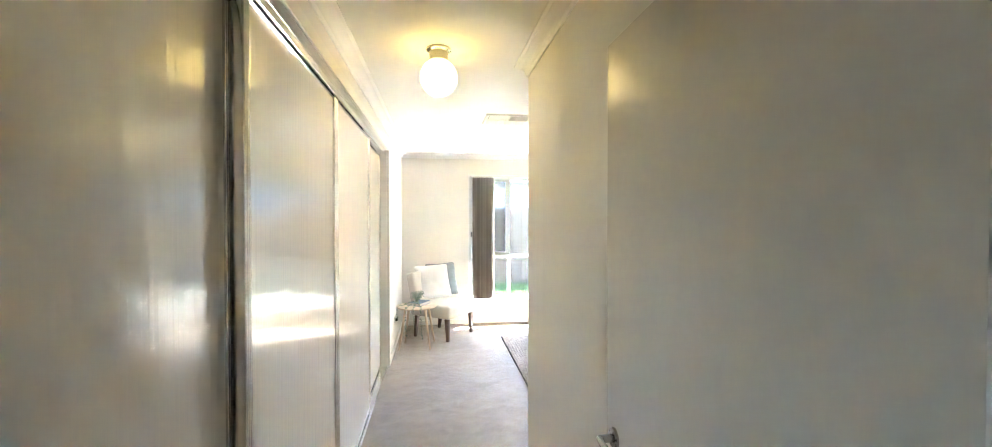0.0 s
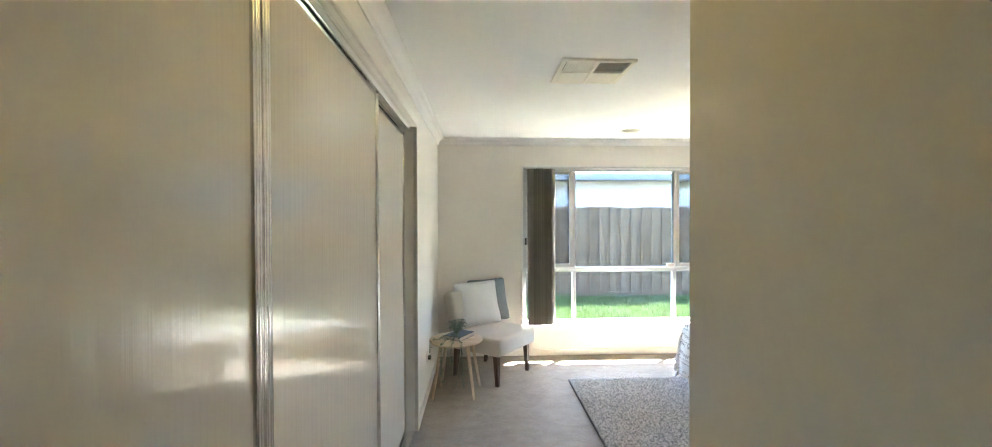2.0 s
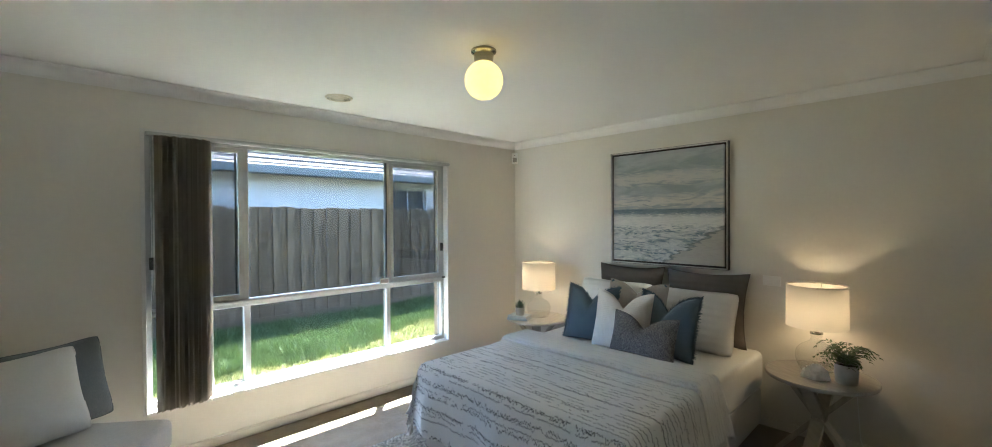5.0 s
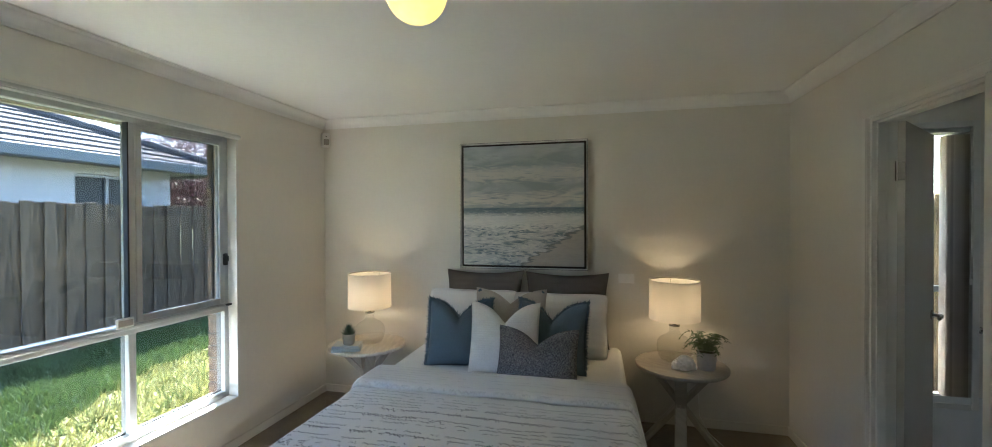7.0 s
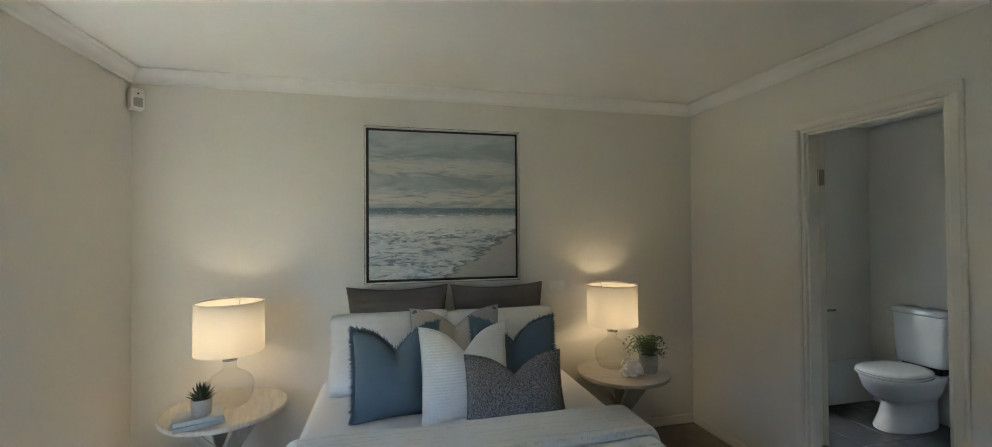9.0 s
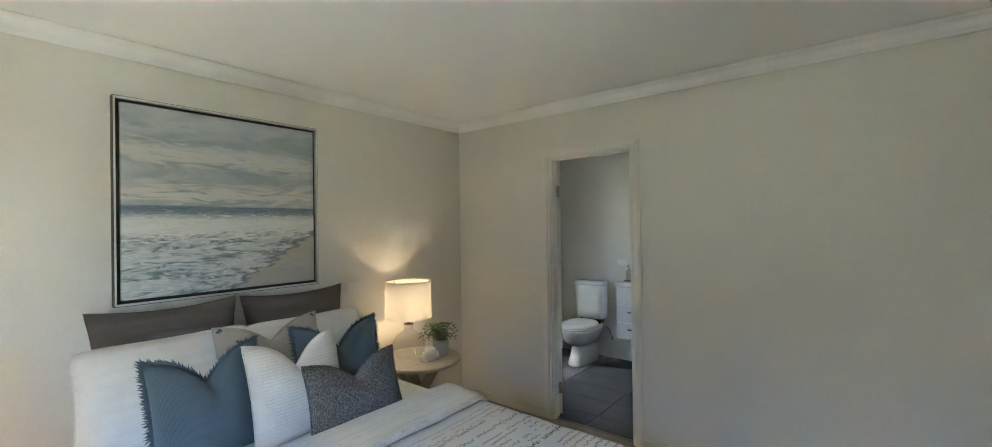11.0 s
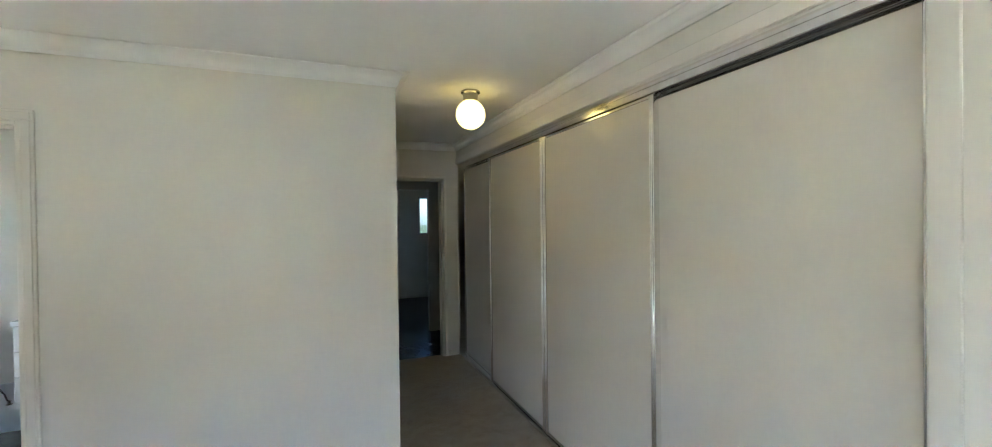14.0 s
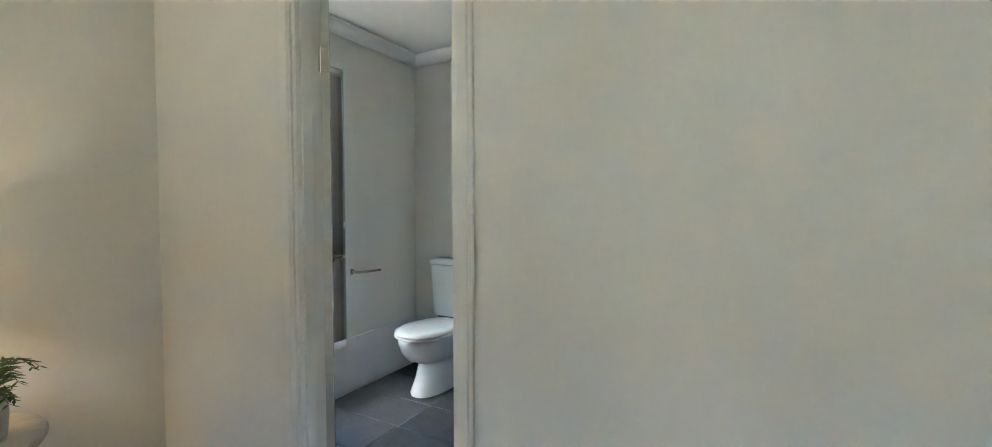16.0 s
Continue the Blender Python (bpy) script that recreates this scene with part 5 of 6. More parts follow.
succ = thing("potted_succulent", "small dark green succulent in a grey pot", "pot plant", pose(3.855, 6.175, 0.605) @ Matrix.Diagonal((1.25, 1.25, 1.25, 1)))
pot(succ, 0.036, 0.062)
bm = bmesh.new()
for ring, (n, reach, rise) in enumerate(((9, 0.052, 0.022), (8, 0.045, 0.045), (6, 0.03, 0.062), (4, 0.014, 0.072))):
    for k in range(n):
        a = 2 * math.pi * (k + 0.5 * (ring % 2)) / n + rnd.uniform(-0.1, 0.1)
        blade(bm, (0.006 * math.cos(a), 0.006 * math.sin(a), 0.055), (reach * math.cos(a), reach * math.sin(a), 0.058 + rise), 0.017, (-math.cos(a) * 0.6, -math.sin(a) * 0.6, 1), 0.3)
part("foliage", bm, LEAF_D, succ, smooth=0)
PAGES = mat("book_pages", (0.62, 0.58, 0.50), 0.9, var=0.1, scale=60)


def book(label, m, w, d, h, cover):
    t = thing("book", label, "book", m)
    part("pages", boxes((-w / 2 + 0.002, w / 2 - 0.004, -d / 2 + 0.004, d / 2 - 0.004, 0.003, h - 0.003)), PAGES, t)
    part("cover", boxes((-w / 2, w / 2, -d / 2, d / 2, 0, 0.0025), (-w / 2, w / 2, -d / 2, d / 2, h - 0.0025, h), (-w / 2, -w / 2 + 0.002, -d / 2, d / 2, 0.0025, h - 0.0025), bevel=0.0008), cover, t)
    return t


book("pale blue-grey book under the succulent", pose(3.86, 6.19, 0.561, 0, 0, 24), 0.15, 0.21, 0.022, mat("pale_blue_cover", (0.36, 0.42, 0.47), 0.5))
book("white book under the succulent", pose(3.862, 6.188, 0.5832, 0, 0, 18), 0.145, 0.20, 0.021, mat("dove_cover", (0.42, 0.46, 0.50), 0.5))

coral = thing("coral_ornament", "white ruffled coral ornament on the bedside table", "ornament", pose(3.955, 3.775, 0.5605) @ Matrix.Diagonal((1.0, 1.15, 1.2, 1)))
CORAL = mat("bleached_coral", (0.90, 0.89, 0.86), 0.8, var=0.08, scale=40, bump=0.15, bscale=160)
bm = bmesh.new()
n_ring, n_turn = 34, 64
rings = []
for i in range(n_ring):
    e = math.pi / 2 * i / (n_ring - 1)
    ring = []
    for j in range(n_turn):
        a = 2 * math.pi * j / n_turn
        d = Vector((math.cos(a) * math.cos(e), math.sin(a) * math.cos(e), math.sin(e)))
        ridge = 1 - min(1, 3.2 * abs(noise.noise(d * 3.1 + Vector((4.2, 1.1, 0.3)))))
        crinkle = 0.5 * (1 - min(1, 3.0 * abs(noise.noise(d * 7.5 + Vector((0.4, 5.1, 2.3))))))
        r = 0.62 + 0.34 * ridge + 0.10 * crinkle + 0.10 * noise.noise(d * 1.6)
        ring.append(bm.verts.new((0.058 * r * d.x, 0.072 * r * d.y, 0.004 + 0.078 * r * d.z)))
    rings.append(ring)
for p, q4 in zip(rings, rings[1:]):
    for j in range(n_turn):
        bm.faces.new((p[j], p[(j + 1) % n_turn], q4[(j + 1) % n_turn], q4[j]))
bm.faces.new(rings[0][::-1])
part("ruffle", bm, CORAL, coral, smooth=60)
part("foot", lathe(bmesh.new(), [(0, 0), (0.036, 0), (0.038, 0.004), (0.03, 0.012), (0, 0.014)], 20), CORAL, coral)

# ---- slipper chair ----
CLOTH = weave("oatmeal_upholstery", (0.56, 0.515, 0.445), 0.9, 420, 0.08)
DARKWOOD = grained("dark_stained_wood", (0.045, 0.022, 0.012), (0.12, 0.062, 0.035), 0.4, (10, 10, 1.2), 4)
chair = thing("slipper_chair", "armless oatmeal upholstered slipper chair with dark tapered legs", "chair", pose(0.615, 6.19, 0, 0, 0, -37))
bm = boxes((-0.30, 0.31, -0.325, 0.325, 0.285, 0.45), bevel=0.035, seg=4)
for v in bm.verts:
    if v.co.z > 0.425:
        v.co.z += 0.014 * (1 - (v.co.x / 0.3) ** 2) * (1 - (v.co.y / 0.32) ** 2)
part("seat", bm, CLOTH, chair, smooth=50)
bm = bmesh.new()
box(bm, -0.065, 0.065, -0.30, 0.30, 0.0, 0.47, bevel=0.035, seg=4)
bm.transform(pose(-0.235, 0, 0.36, 0, -13, 0))
part("backrest", bm, CLOTH, chair, smooth=50)
for x, y, tx in ((0.235, -0.265, 0.01), (0.235, 0.265, 0.01), (-0.24, -0.255, -0.03), (-0.24, 0.255, -0.03)):
    bm = bmesh.new()
    for w, z, o in ((0.016, 0.0005, tx), (0.025, 0.2795, 0)):
        for sx, sy in ((-1, -1), (1, -1), (1, 1), (-1, 1)):
            bm.verts.new((x + o + sx * w, y + sy * w, z))
    bm.verts.ensure_lookup_table()
    V = bm.verts
    for f in ((3, 2, 1, 0), (4, 5, 6, 7), (0, 1, 5, 4), (1, 2, 6, 5), (2, 3, 7, 6), (3, 0, 4, 7)):
        bm.faces.new([V[i] for i in f])
    bmesh.ops.bevel(bm, geom=bm.edges[:], offset=0.003, segments=1, affect="EDGES")
    part("leg", bm, DARKWOOD, chair, "dark tapered wooden leg")
SLATE = weave("slate_grey_linen", (0.15, 0.17, 0.18), 0.9, 500, 0.1)
pillow("seat_cushion", "slate grey linen cushion propped on the chair", "cushion", SLATE, pose(0.62, 6.43, 0.46, 0, 15, 122), 0.48, 0.46, 0.17, 0.0, 12.3, ears=0.07)
pillow("seat_cushion", "plump white cushion propped on the chair", "cushion", weave("white_cushion_cotton", (0.72, 0.70, 0.67), 0.9, 600, 0.04), pose(0.505, 6.275, 0.46, 0, 19, 117.3), 0.50, 0.46, 0.20, 0.0, 14.9, ears=0.07)

# ---- side table with book and trailing plant ----
BIRCH = grained("pale_birch", (0.50, 0.38, 0.25), (0.66, 0.53, 0.37), 0.45, (3, 12, 3), 3)
side = thing("side_table", "small round pale birch side table with splayed legs", "side table", pose(0.285, 5.655, 0))
part("tabletop", lathe(bmesh.new(), [(0, 0.48), (0.222, 0.48), (0.232, 0.486), (0.235, 0.493), (0.232, 0.498), (0.226, 0.5), (0, 0.5)], 48), BIRCH, side)
for dx, dy in ((0.155, -0.105), (-0.20, -0.09), (0.205, 0.225), (-0.15, 0.2)):
    part("leg", tube(bmesh.new(), [(dx, dy, 0.0005), (dx * 0.62, dy * 0.62, 0.481)], 0.010, 12, 0.017), BIRCH, side)
book("blue cloth-bound book on the side table", pose(0.31, 5.70, 0.5005, 0, 0, -30), 0.17, 0.235, 0.034, mat("blue_cover", (0.05, 0.10, 0.17), 0.5, var=0.15))
trail = thing("trailing_plant", "silvery trailing eucalyptus sprig spilling over the table", "plant", pose(0.285, 5.66, 0.536))
rnd = random.Random(12)
bm = bmesh.new()
stems = []
for k in range(34):
    a, h = rnd.uniform(0, 6.28), rnd.uniform(0.05, 0.125)
    r = rnd.uniform(0.03, 0.10)
    stems.append([(r * 0.3 * math.cos(a) * i / 5 * 3, r * 0.3 * math.sin(a) * i / 5 * 3, h * math.sin(i / 5 * 1.9)) for i in range(6)])
for a, d in ((-2.05, 0.33), (-1.35, 0.36), (-1.7, 0.22), (-2.6, 0.16)):
    e = 0.245
    stems.append([(0.05 * math.cos(a), 0.05 * math.sin(a), 0.02), (0.15 * math.cos(a), 0.15 * math.sin(a), -0.01), (e * math.cos(a), e * math.sin(a), -0.022), ((e + 0.012) * math.cos(a), (e + 0.012) * math.sin(a), -0.022 - d * 0.4), ((e + 0.01) * math.cos(a + 0.06), (e + 0.01) * math.sin(a + 0.06), -0.022 - d)])
for s in stems:
    pts = [Vector(p) for p in s]
    tube(bm, pts, 0.0012, 4)
    for p, q4 in zip(pts, pts[1:]):
        for i in range(max(2, int((q4 - p).length / 0.009))):
            c = p.lerp(q4, rnd.random())
            d = Vector((rnd.uniform(-1, 1), rnd.uniform(-1, 1), rnd.uniform(-0.6, 1))).normalized()
            blade(bm, c, c + d * rnd.uniform(0.014, 0.026), 0.014, (rnd.uniform(-0.4, 0.4), rnd.uniform(-0.4, 0.4), 1))
tagged(part("foliage", bm, LEAF_G, trail, smooth=0), kind="stuff")

# ---- rug: flat-woven plaits ----
RUG = mat("woven_wool", (0.47, 0.455, 0.43), 0.95, var=0.3, scale=5, fine=70, spec=0.1)
rt = RUG.node_tree
rco, rvo, rrp, rmx = (rt.nodes.new("ShaderNode" + k) for k in ("TexCoord", "TexVoronoi", "ValToRGB", "Mix"))
rvo.inputs["Scale"].default_value = 95
rrp.color_ramp.elements[0].color, rrp.color_ramp.elements[1].color = (0.15, 0.155, 0.165, 1), (0.66, 0.64, 0.60, 1)
rrp.color_ramp.elements[0].position, rrp.color_ramp.elements[1].position = 0.15, 0.75
rt.links.new(rco.outputs["Object"], rvo.inputs["Vector"])
rt.links.new(rvo.outputs["Color"], rrp.inputs[0])
rmx.data_type = "RGBA"
rmx.inputs[0].default_value = 0.78
rt.links.new(bsdf(RUG).inputs["Base Color"].links[0].from_socket, rmx.inputs[6])
rt.links.new(rrp.outputs[0], rmx.inputs[7])
rt.links.new(rmx.outputs[2], bsdf(RUG).inputs["Base Color"])
rug = thing("rug", "flat-woven grey and ivory wool rug under the bed", "rug", pose(0, 0, 0))
bm = bmesh.new()
RX0, RX1, RY0, RY1 = 1.335, 2.75, 3.9, 5.945
nx, ny = 190, 280
gv = []
for i in range(nx + 1):
    x = RX0 + (RX1 - RX0) * i / nx
    row = []
    for j in range(ny + 1):
        y = RY0 + (RY1 - RY0) * j / ny
        a = (x + (0.5 if int(y / 0.022) % 2 else -0.5) * (y % 0.022) * 1.2) / 0.030
        z = 0.010 + 0.011 * abs(math.sin(a * math.pi)) * (0.4 + abs(math.sin(y / 0.022 * math.pi)))
        row.append(bm.verts.new((x, y, z)))
    gv.append(row)
for a, b in zip(gv, gv[1:]):
    for j in range(ny):
        bm.faces.new((a[j], b[j], b[j + 1], a[j + 1]))
part("weave", bm, RUG, rug, "plaited wool weave", smooth=60)
part("backing", boxes((RX0, RX1, RY0, RY1, 0.001, 0.0095)), RUG, rug)
bm = bmesh.new()
CORD = mat("charcoal_yarn", (0.06, 0.06, 0.065), 0.95)
k = 0
y = RY0
while y < RY1:
    tube(bm, [(RX0 - 0.002, y, 0.007), (RX0 - 0.010, y + 0.006, 0.013), (RX0 + 0.006, y + 0.012, 0.016)], 0.003, 5)
    y += 0.022
tagged(part("edge_stitch", bm, CORD, rug, "dark whip-stitched edge"), kind="stuff")

# ---- outside: lawn, fence, neighbour's house, tree, own eaves and brickwork ----
# paler green: brightness of the sunlit strip is part of this colour
GRASS = mat("lawn_grass", (0.20, 0.20, 0.07), 0.8, var=0.45, scale=3, fine=60)
GROUND = mat("grassy_ground", (0.09, 0.10, 0.035), 0.95, var=0.4, scale=2, fine=30, bump=0.3, bscale=60)
tagged(link("ground", boxes((-150, 150, -150, 300, -0.6, -0.09)), GROUND), "grassy ground around the house", "ground", kind="structure")


def let_light_through(m, share):
    """Thin leaves glow a little with the sun behind them."""
    t = m.node_tree
    tr, mx = t.nodes.new("ShaderNodeBsdfTranslucent"), t.nodes.new("ShaderNodeMixShader")
    mx.inputs[0].default_value = share
    t.links.new(bsdf(m).inputs["Base Color"].links[0].from_socket, tr.inputs[0])
    t.links.new(bsdf(m).outputs[0], mx.inputs[1])
    t.links.new(tr.outputs[0], mx.inputs[2])
    t.links.new(mx.outputs[0], t.nodes["Material Output"].inputs[0])


# darker green for the belt by the fence, standing in for shade there
GRASS_SHADED = mat("shaded_grass", (0.062, 0.10, 0.028), 0.7, var=0.5, scale=4, fine=50)
let_light_through(GRASS, 0.5)
let_light_through(GRASS_SHADED, 0.25)
rnd = random.Random(21)


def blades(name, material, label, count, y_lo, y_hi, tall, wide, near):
    """Grass blades either side of a wavering shade edge between the sunlit strip and the darker belt along the fence.
    """
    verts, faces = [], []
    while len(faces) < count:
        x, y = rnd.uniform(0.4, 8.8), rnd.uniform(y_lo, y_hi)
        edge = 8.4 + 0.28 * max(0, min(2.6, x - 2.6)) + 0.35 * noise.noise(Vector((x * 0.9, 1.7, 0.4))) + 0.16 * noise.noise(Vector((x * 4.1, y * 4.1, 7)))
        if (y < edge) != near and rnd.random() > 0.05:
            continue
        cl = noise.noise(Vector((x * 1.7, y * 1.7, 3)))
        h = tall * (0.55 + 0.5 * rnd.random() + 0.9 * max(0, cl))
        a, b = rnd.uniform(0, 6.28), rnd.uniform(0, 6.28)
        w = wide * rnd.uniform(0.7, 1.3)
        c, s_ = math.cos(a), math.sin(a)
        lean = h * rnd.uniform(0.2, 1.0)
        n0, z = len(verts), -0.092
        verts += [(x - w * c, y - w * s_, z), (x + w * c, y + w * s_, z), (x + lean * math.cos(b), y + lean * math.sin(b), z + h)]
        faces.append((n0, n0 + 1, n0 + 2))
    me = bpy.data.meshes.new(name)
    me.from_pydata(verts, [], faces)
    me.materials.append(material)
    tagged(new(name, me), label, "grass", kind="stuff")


blades("lawn", GRASS, "short pale green lawn in its sunlit tone", 38000, 7.05, 9.6, 0.055, 0.007, True)
blades("shaded_tall_grass", GRASS_SHADED, "taller grass along the fence, its shade put into the green", 42000, 7.9, 10.64, 0.10, 0.010, False)
# seeding tufts along the edge of the darker belt
TUFT = mat("seeding_grass", (0.42, 0.42, 0.20), 0.8, var=0.2, scale=30)
for tx, ty in ((1.75, 7.95), (2.15, 8.05), (2.62, 8.0), (3.1, 8.2), (3.62, 8.35), (4.4, 8.6)):
    bm = bmesh.new()
    for k in range(26):
        a, r, h = rnd.uniform(0, 6.28), rnd.uniform(0.03, 0.12), rnd.uniform(0.07, 0.17)
        blade(bm, (0.02 * math.cos(a), 0.02 * math.sin(a), 0), (r * math.cos(a), r * math.sin(a), h), 0.014, (-math.cos(a), -math.sin(a), 0.6))
    o = link("grass_tuft", bm, TUFT, 0)
    o.location = (tx, ty, -0.092)
    tagged(o, "pale seeding grass tuft on the lawn", "grass tuft", "grass tufts")

PALING = grained("weathered_paling", (0.028, 0.022, 0.015), (0.175, 0.135, 0.094), 0.9, (12, 12, 0.9), 4, 0.003)
plt_ = PALING.node_tree
poi, pmr, pml = (plt_.nodes.new("ShaderNode" + k) for k in ("ObjectInfo", "MapRange", "Mix"))
pmr.inputs["To Min"].default_value, pmr.inputs["To Max"].default_value = 0.0, 1.0
pml.data_type, pml.blend_type = "RGBA", "MULTIPLY"
pml.inputs[7].default_value = (0.50, 0.47, 0.42, 1)
plt_.links.new(poi.outputs["Random"], pmr.inputs["Value"])
plt_.links.new(pmr.outputs[0], pml.inputs[0])
plt_.links.new(bsdf(PALING).inputs["Base Color"].links[0].from_socket, pml.inputs[6])
plt_.links.new(pml.outputs[2], bsdf(PALING).inputs["Base Color"])
fence = thing("paling_fence", "weathered grey timber paling fence along the lawn", "fence", pose(0, 0, 0))
paling_meshes = []
for k in range(6):
    w = (0.118, 0.121, 0.116, 0.119, 0.123, 0.117)[k]
    bm = boxes((-w / 2, w / 2, 0, 0.016, 0, 1.86 + 0.012 * (k % 3)), bevel=0.003)
    for v in bm.verts:
        v.co.x += 0.004 * math.sin(v.co.z * 2 + k)
        v.co.y += 0.0015 * math.sin(v.co.z * 1.3 + k * 2)
    me = bpy.data.meshes.new("paling")
    bm.to_mesh(me)
    bm.free()
    me.materials.append(PALING)
    paling_meshes.append(me)
x = -9.0
k = 0
while x < 18:
    o = new("paling", paling_meshes[rnd.randrange(6)])
    o.parent = fence
    o.matrix_world = pose(x, 10.642 + (0.021 if k % 2 else 0.0) + rnd.uniform(-0.001, 0.001), -0.1 + rnd.uniform(-0.012, 0.012), 0, rnd.uniform(-0.25, 0.25), 0)
    x += 0.103 + rnd.uniform(0, 0.008)
    k += 1
for z in (0.15, 0.85, 1.5):
    part("rail", boxes((-9, 18, 10.692, 10.732, z, z + 0.07)), PALING, fence)
part("plinth", boxes((-9, 18, 10.618, 10.636, -0.12, 0.05)), PALING, fence)

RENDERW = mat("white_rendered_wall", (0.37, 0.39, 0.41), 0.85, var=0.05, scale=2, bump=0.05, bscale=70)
# soffit grey with the shade under the eave put into its colour
EAVES = mat("shaded_eaves_lining", (0.17, 0.18, 0.19), 0.8, var=0.06)
FASCIA = mat("slate_blue_gutter", (0.065, 0.08, 0.095), 0.5, var=0.1)
ROOFT = mat("grey_roof_tile", (0.062, 0.062, 0.066), 0.95, var=0.25, scale=4, fine=30, spec=0.1)
house = thing("neighbour_house", "white rendered neighbour house with grey tiled hip roof", "house", pose(0, 0, 0))
HX, HY = 7.55, 12.25
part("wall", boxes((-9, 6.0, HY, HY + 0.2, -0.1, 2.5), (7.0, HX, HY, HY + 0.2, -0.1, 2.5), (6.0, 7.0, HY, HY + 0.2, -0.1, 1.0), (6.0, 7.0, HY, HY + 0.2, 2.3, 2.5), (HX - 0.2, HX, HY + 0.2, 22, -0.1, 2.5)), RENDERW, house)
hwn = part("window", boxes((6.0, 6.05, HY + 0.06, HY + 0.14, 1.0, 2.3), (6.95, 7.0, HY + 0.06, HY + 0.14, 1.0, 2.3), (6.05, 6.95, HY + 0.06, HY + 0.14, 1.0, 1.05), (6.05, 6.95, HY + 0.06, HY + 0.14, 2.25, 2.3), (6.48, 6.53, HY + 0.06, HY + 0.14, 1.05, 2.25)), mat("grey_window_frame", (0.2, 0.22, 0.24), 0.5), house)
part("pane", boxes((6.05, 6.48, HY + 0.10, HY + 0.11, 1.05, 2.25), (6.53, 6.95, HY + 0.10, HY + 0.11, 1.05, 2.25)), mat("dark_pane", (0.03, 0.035, 0.04), 0.3, spec=0.15), hwn)
part("soffit", boxes((-9, HX + 0.55, HY - 0.5, HY, 2.44, 2.455), (HX, HX + 0.55, HY, 22, 2.44, 2.455)), EAVES, house)
part("gutter", boxes((-9, HX + 0.62, HY - 0.62, HY - 0.5, 2.40, 2.58), (HX + 0.5, HX + 0.62, HY - 0.5, 22, 2.40, 2.58), bevel=0.02), FASCIA, house, "slate blue gutter")
roof = part("roof", boxes((-9, HX - 1.5, HY + 2.2, HY + 2.4, 2.5, 3.3)), ROOFT, house, "grey concrete roof tiles in courses")
course = 0
y0 = HY - 0.58
while course < 16:
    yy, zz = y0 + 0.30 * course, 2.555 + 0.125 * course
    xe = HX + 0.58 - 0.30 * course
    bm = bmesh.new()
    pr = [(yy, zz - 0.01), (yy, zz + 0.05), (yy + 0.36, zz + 0.165), (yy + 0.36, zz + 0.13)]
    lo = [bm.verts.new((-9, a, b)) for a, b in pr]
    hi = [bm.verts.new((xe - (a - yy), a, b)) for a, b in pr]
    for q in range(4):
        bm.faces.new((lo[q], lo[(q + 1) % 4], hi[(q + 1) % 4], hi[q]))
    bm.faces.new(lo)
    bm.faces.new(hi[::-1])
    part("tile_course", bm, ROOFT, roof)
    bm = bmesh.new()
    xx = HX + 0.58 - 0.30 * course
    pr = [(xx, zz), (xx, zz + 0.035), (xx - 0.36, zz + 0.175), (xx - 0.36, zz + 0.14)]
    lo = [bm.verts.new((a, yy + (xx - a), b)) for a, b in pr]
    hi = [bm.verts.new((a, 22, b)) for a, b in pr]
    for q in range(4):
        bm.faces.new((lo[q], lo[(q + 1) % 4], hi[(q + 1) % 4], hi[q]))
    bm.faces.new(lo)
    bm.faces.new(hi[::-1])
    part("tile_course", bm, ROOFT, roof)
    course += 1
for k in range(18):
    u = k / 17 * 4.6
    bm = bmesh.new()
    tube(bm, [(HX + 0.60 - u, y0 - 0.02 + u, 2.60 + u * 0.4167), (HX + 0.60 - u - 0.30, y0 - 0.02 + u + 0.30, 2.615 + (u + 0.30) * 0.4167)], 0.085, 8)
    part("ridge_cap", bm, ROOFT, roof)

# side fence and path beyond the ensuite, added to cut skylight and green bounce
sf = thing("paling_fence", "weathered timber side fence, added to dim the ensuite", "fence", pose(0, 0, 0))
y = -3.0
while y < 10.6:
    o = new("paling", paling_meshes[rnd.randrange(6)])
    o.parent = sf
    o.matrix_world = pose(5.75 + (0.021 if k % 2 else 0.0), y, -0.1 + rnd.uniform(-0.012, 0.012), 0, 0, 90)
    k += 1
    y += 0.1 + rnd.uniform(0, 0.006)
    if y > 6.0:
        break
tagged(link("path", boxes((XE + 0.3, 5.7, -3.6, 6.6, -0.4, -0.07)), mat("grey_concrete", (0.33, 0.325, 0.31), 0.9, var=0.15, scale=3, bump=0.2, bscale=80)), "grey concrete side path, added against green bounce", "path", kind="structure")

# purple-leaf tree behind the fence
BARK = mat("grey_brown_bark", (0.09, 0.07, 0.055), 0.9, var=0.3, scale=12, bump=0.4, bscale=40)
PLUM = mat("plum_leaf", (0.13, 0.05, 0.045), 0.6, var=0.5, scale=9)
tree = thing("plum_tree", "purple-leaved plum tree behind the fence", "tree", pose(10.1, 14.3, -0.1))
bm = bmesh.new()
tube(bm, [(0, 0, 0), (0.03, 0.02, 0.8), (-0.02, 0.05, 1.5)], 0.13, 10, 0.09)
tips = []
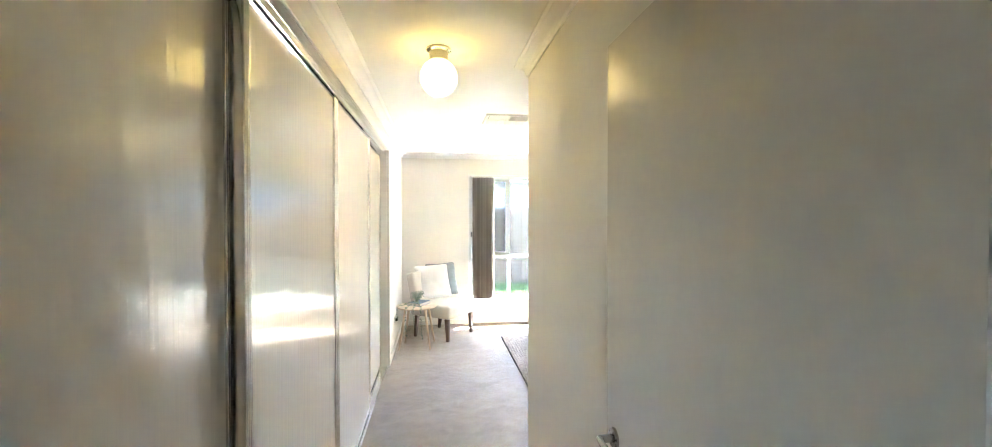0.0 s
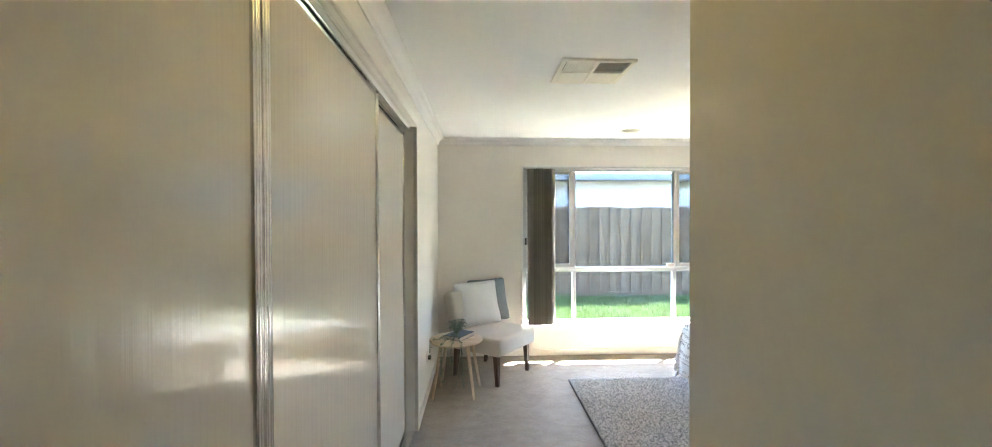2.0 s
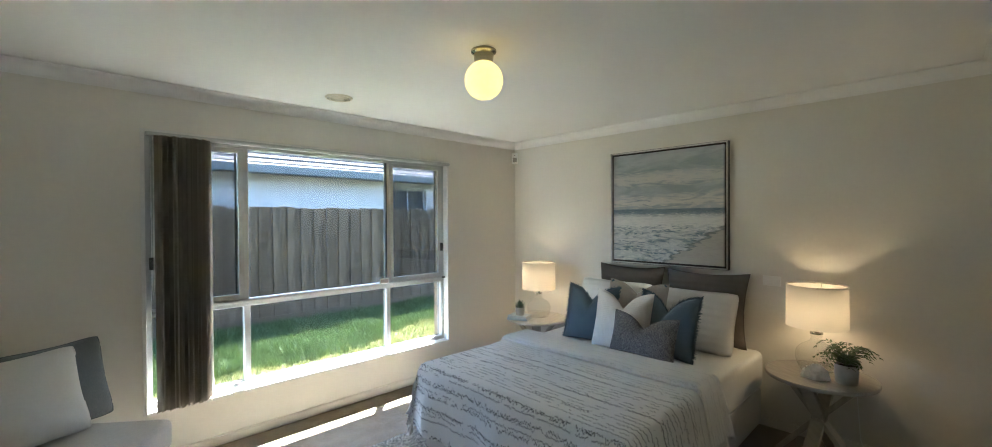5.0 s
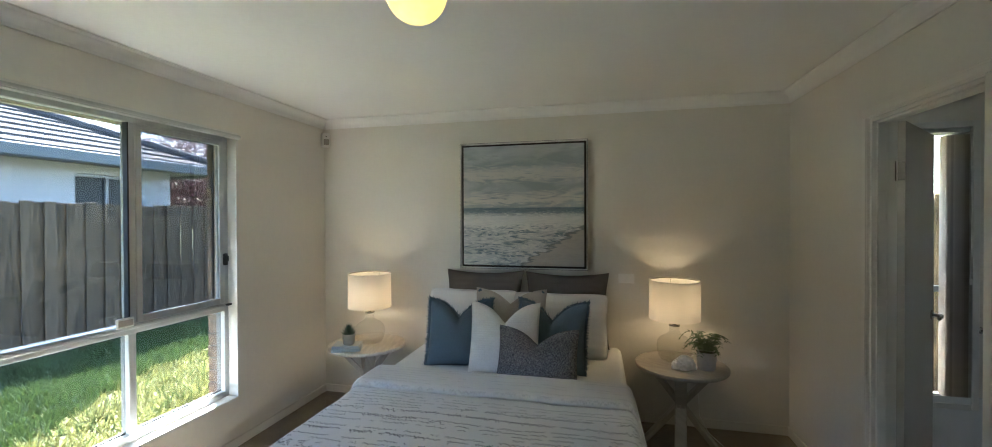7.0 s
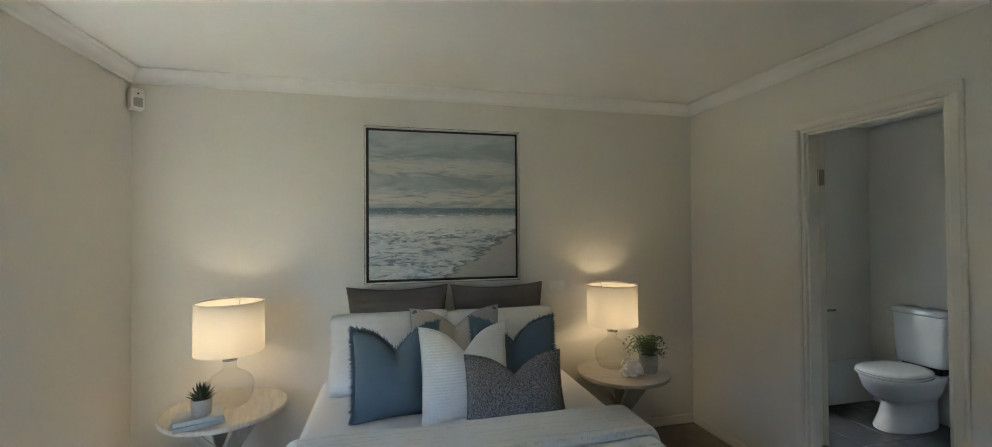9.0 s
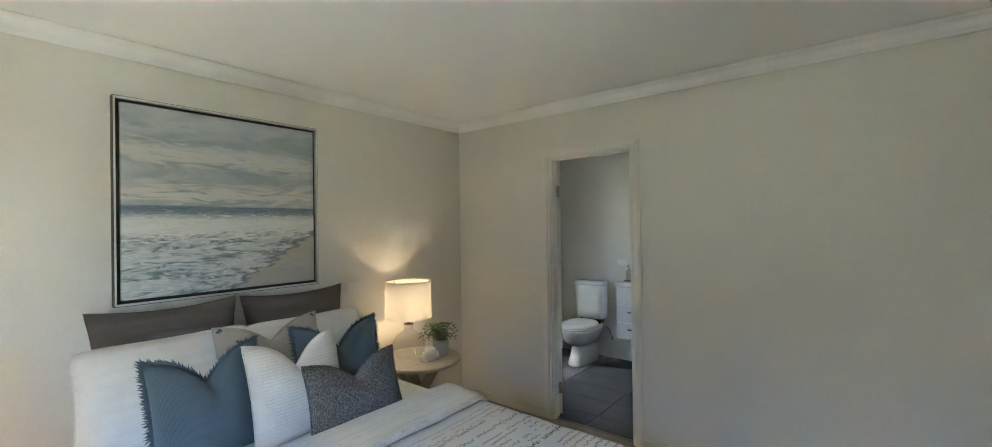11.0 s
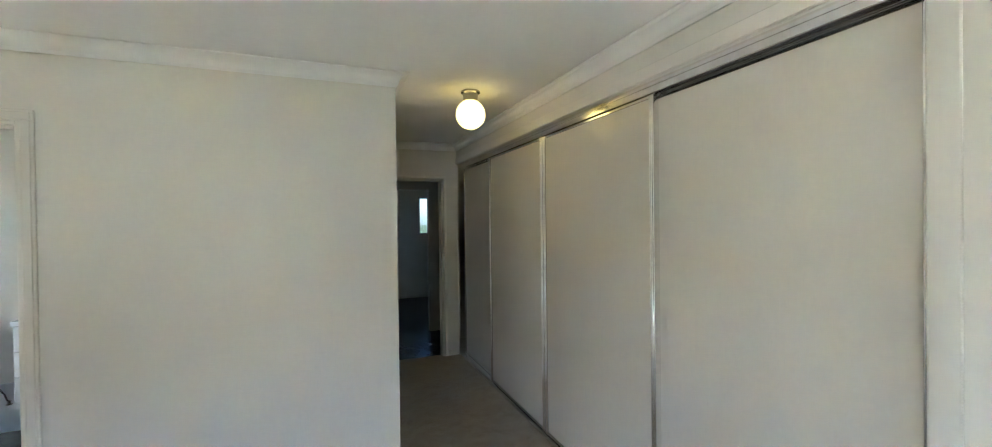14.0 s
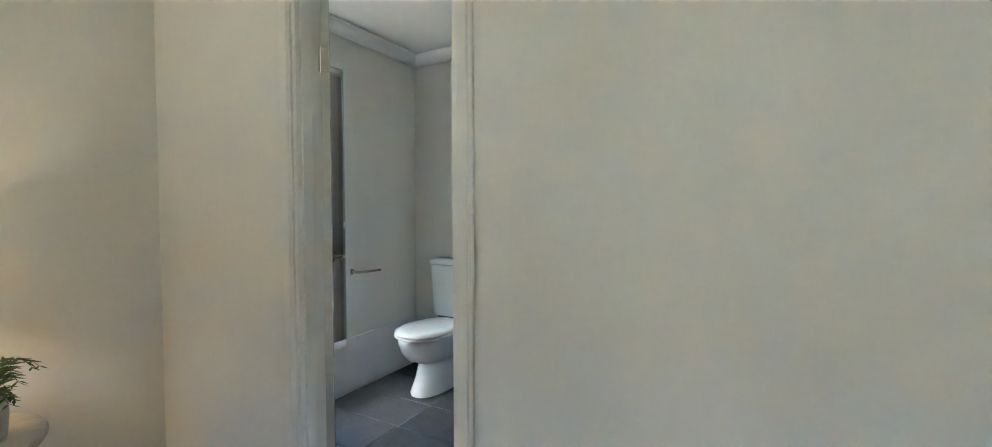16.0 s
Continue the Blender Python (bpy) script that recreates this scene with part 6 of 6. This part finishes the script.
for k in range(9):
    a = k * 0.7
    r = rnd.uniform(0.9, 1.7)
    p = [(-0.02, 0.05, 1.35), (0.45 * r * math.cos(a), 0.45 * r * math.sin(a), 2.1 + 0.1 * (k % 3)), (r * math.cos(a), r * math.sin(a), 2.7 + 0.35 * (k % 4))]
    tube(bm, p, 0.06, 7, 0.015)
    tips += [Vector(p[1]), Vector(p[2]), Vector(p[1]).lerp(Vector(p[2]), 0.5), Vector((p[2][0] * 0.6, p[2][1] * 0.6, p[2][2] + 0.5))]
part("trunk", bm, BARK, tree)
verts, faces = [], []
for k in range(13000):
    c = tips[rnd.randrange(len(tips))] + Vector((rnd.gauss(0, 0.36), rnd.gauss(0, 0.36), rnd.gauss(0, 0.36)))
    d = Vector((rnd.uniform(-1, 1), rnd.uniform(-1, 1), rnd.uniform(-1, 1))).normalized() * rnd.uniform(0.035, 0.07)
    e = d.cross(Vector((rnd.uniform(-1, 1), rnd.uniform(-1, 1), rnd.uniform(-1, 1)))).normalized() * 0.026
    n0 = len(verts)
    verts += [tuple(c - d), tuple(c + e), tuple(c + d), tuple(c - e)]
    faces.append((n0, n0 + 1, n0 + 2, n0 + 3))
me = bpy.data.meshes.new("crown")
me.from_pydata(verts, [], faces)
me.materials.append(PLUM)
cr = new("crown", me)
cr.parent = tree
tagged(cr, "airy crown of purple leaves", kind="stuff")

# own roof edge and outer brick skin
SOFFIT = mat("cream_soffit", (0.62, 0.58, 0.50), 0.8, var=0.04)
# the east run is unseen, added to keep direct sun out of the ensuite
setting("wall_eaves", boxes((-1.5, 5.33, YN + 0.13, 7.73, 2.27, 2.285), (XE + 0.13, 5.30, -3.6, YN + 0.13, 2.27, 2.285), (-1.5, 5.33, 7.73, 7.76, 2.25, 2.45), (5.30, 5.33, -3.6, 7.73, 2.25, 2.45)), SOFFIT, "cream eaves lining above the window, unseen east run added", "eaves")
setting("wall_roof", boxes((-1.8, 5.3, -3.7, 7.76, ZC + 0.16, ZC + 0.2)), ROOFT, "own roof over the rooms", "roof")
MORTAR = mat("grey_mortar", (0.30, 0.28, 0.25), 0.95, var=0.15, scale=40, bump=0.2, bscale=150)
BRICK = mat("tan_brick", (0.34, 0.25, 0.18), 0.9, var=0.3, scale=18, bump=0.25, bscale=120)
skin = setting("wall_brick_skin", boxes((-0.7, WX0 - 0.01, YN + 0.17, YN + 0.26, -0.1, 2.27), (WX1 + 0.012, XE + 0.26, YN + 0.17, YN + 0.26, -0.1, 2.27), (WX0 - 0.01, WX1 + 0.012, YN + 0.17, YN + 0.26, -0.1, WZ0 - 0.04)), MORTAR, "tan brick outer wall with grey mortar", "brick wall")
bmeshes = {}


def brick(x0, ln, y0_, dp, z0):
    key = (round(ln, 3), round(dp, 3))
    if key not in bmeshes:
        bm = boxes((0, ln, 0, dp, 0, 0.076), bevel=0.004)
        me = bpy.data.meshes.new("brick")
        bm.to_mesh(me)
        bm.free()
        me.materials.append(BRICK)
        bmeshes[key] = me
    o = new("brick", bmeshes[key])
    o.parent = skin
    o.matrix_world = pose(x0 + rnd.uniform(-0.002, 0.002), y0_ + rnd.uniform(-0.002, 0.002), z0)


for c in range(27):
    z = -0.1 + c * 0.086
    ln = 0.23 if c % 2 else 0.11
    brick(WX1 + 0.006, ln, YN + 0.165, 0.105, z)
    brick(WX1 + 0.006 + ln + 0.01, 0.23, YN + 0.165, 0.105, z)
    brick(WX0 - 0.006 - ln, ln, YN + 0.165, 0.105, z)
for k in range(21):
    brick(WX0 + 0.0 + k * 0.1162, 0.106, YN + 0.145, 0.125, WZ0 - 0.078)

# ---- ensuite floor tiles ----
tile_floor = bpy.data.objects["floor_ensuite"]
tmesh = {}
for i in range(5):
    for j in range(7):
        x0, x1 = max(2.002, XE - 0.009 - (i + 1) * 0.6), XE - 0.011 - i * 0.6
        y0_, y1_ = YE + 0.011 + j * 0.3, YE + 0.009 + (j + 1) * 0.3
        y0_, y1_ = max(y0_, YE + 0.010), min(y1_, YS - 0.066)
        if x1 - x0 < 0.02 or y1_ - y0_ < 0.02:
            continue
        key = (round(x1 - x0, 3), round(y1_ - y0_, 3))
        if key not in tmesh:
            bm = boxes((0, key[0] - 0.005, 0, key[1] - 0.005, 0, 0.0075), bevel=0.001)
            me = bpy.data.meshes.new("floor_tile")
            bm.to_mesh(me)
            bm.free()
            me.materials.append(TILE_D)
            tmesh[key] = me
        o = new("floor_tile", tmesh[key])
        o.parent = tile_floor
        o.matrix_world = pose(x0 + 0.002, y0_ + 0.002, -0.0085)
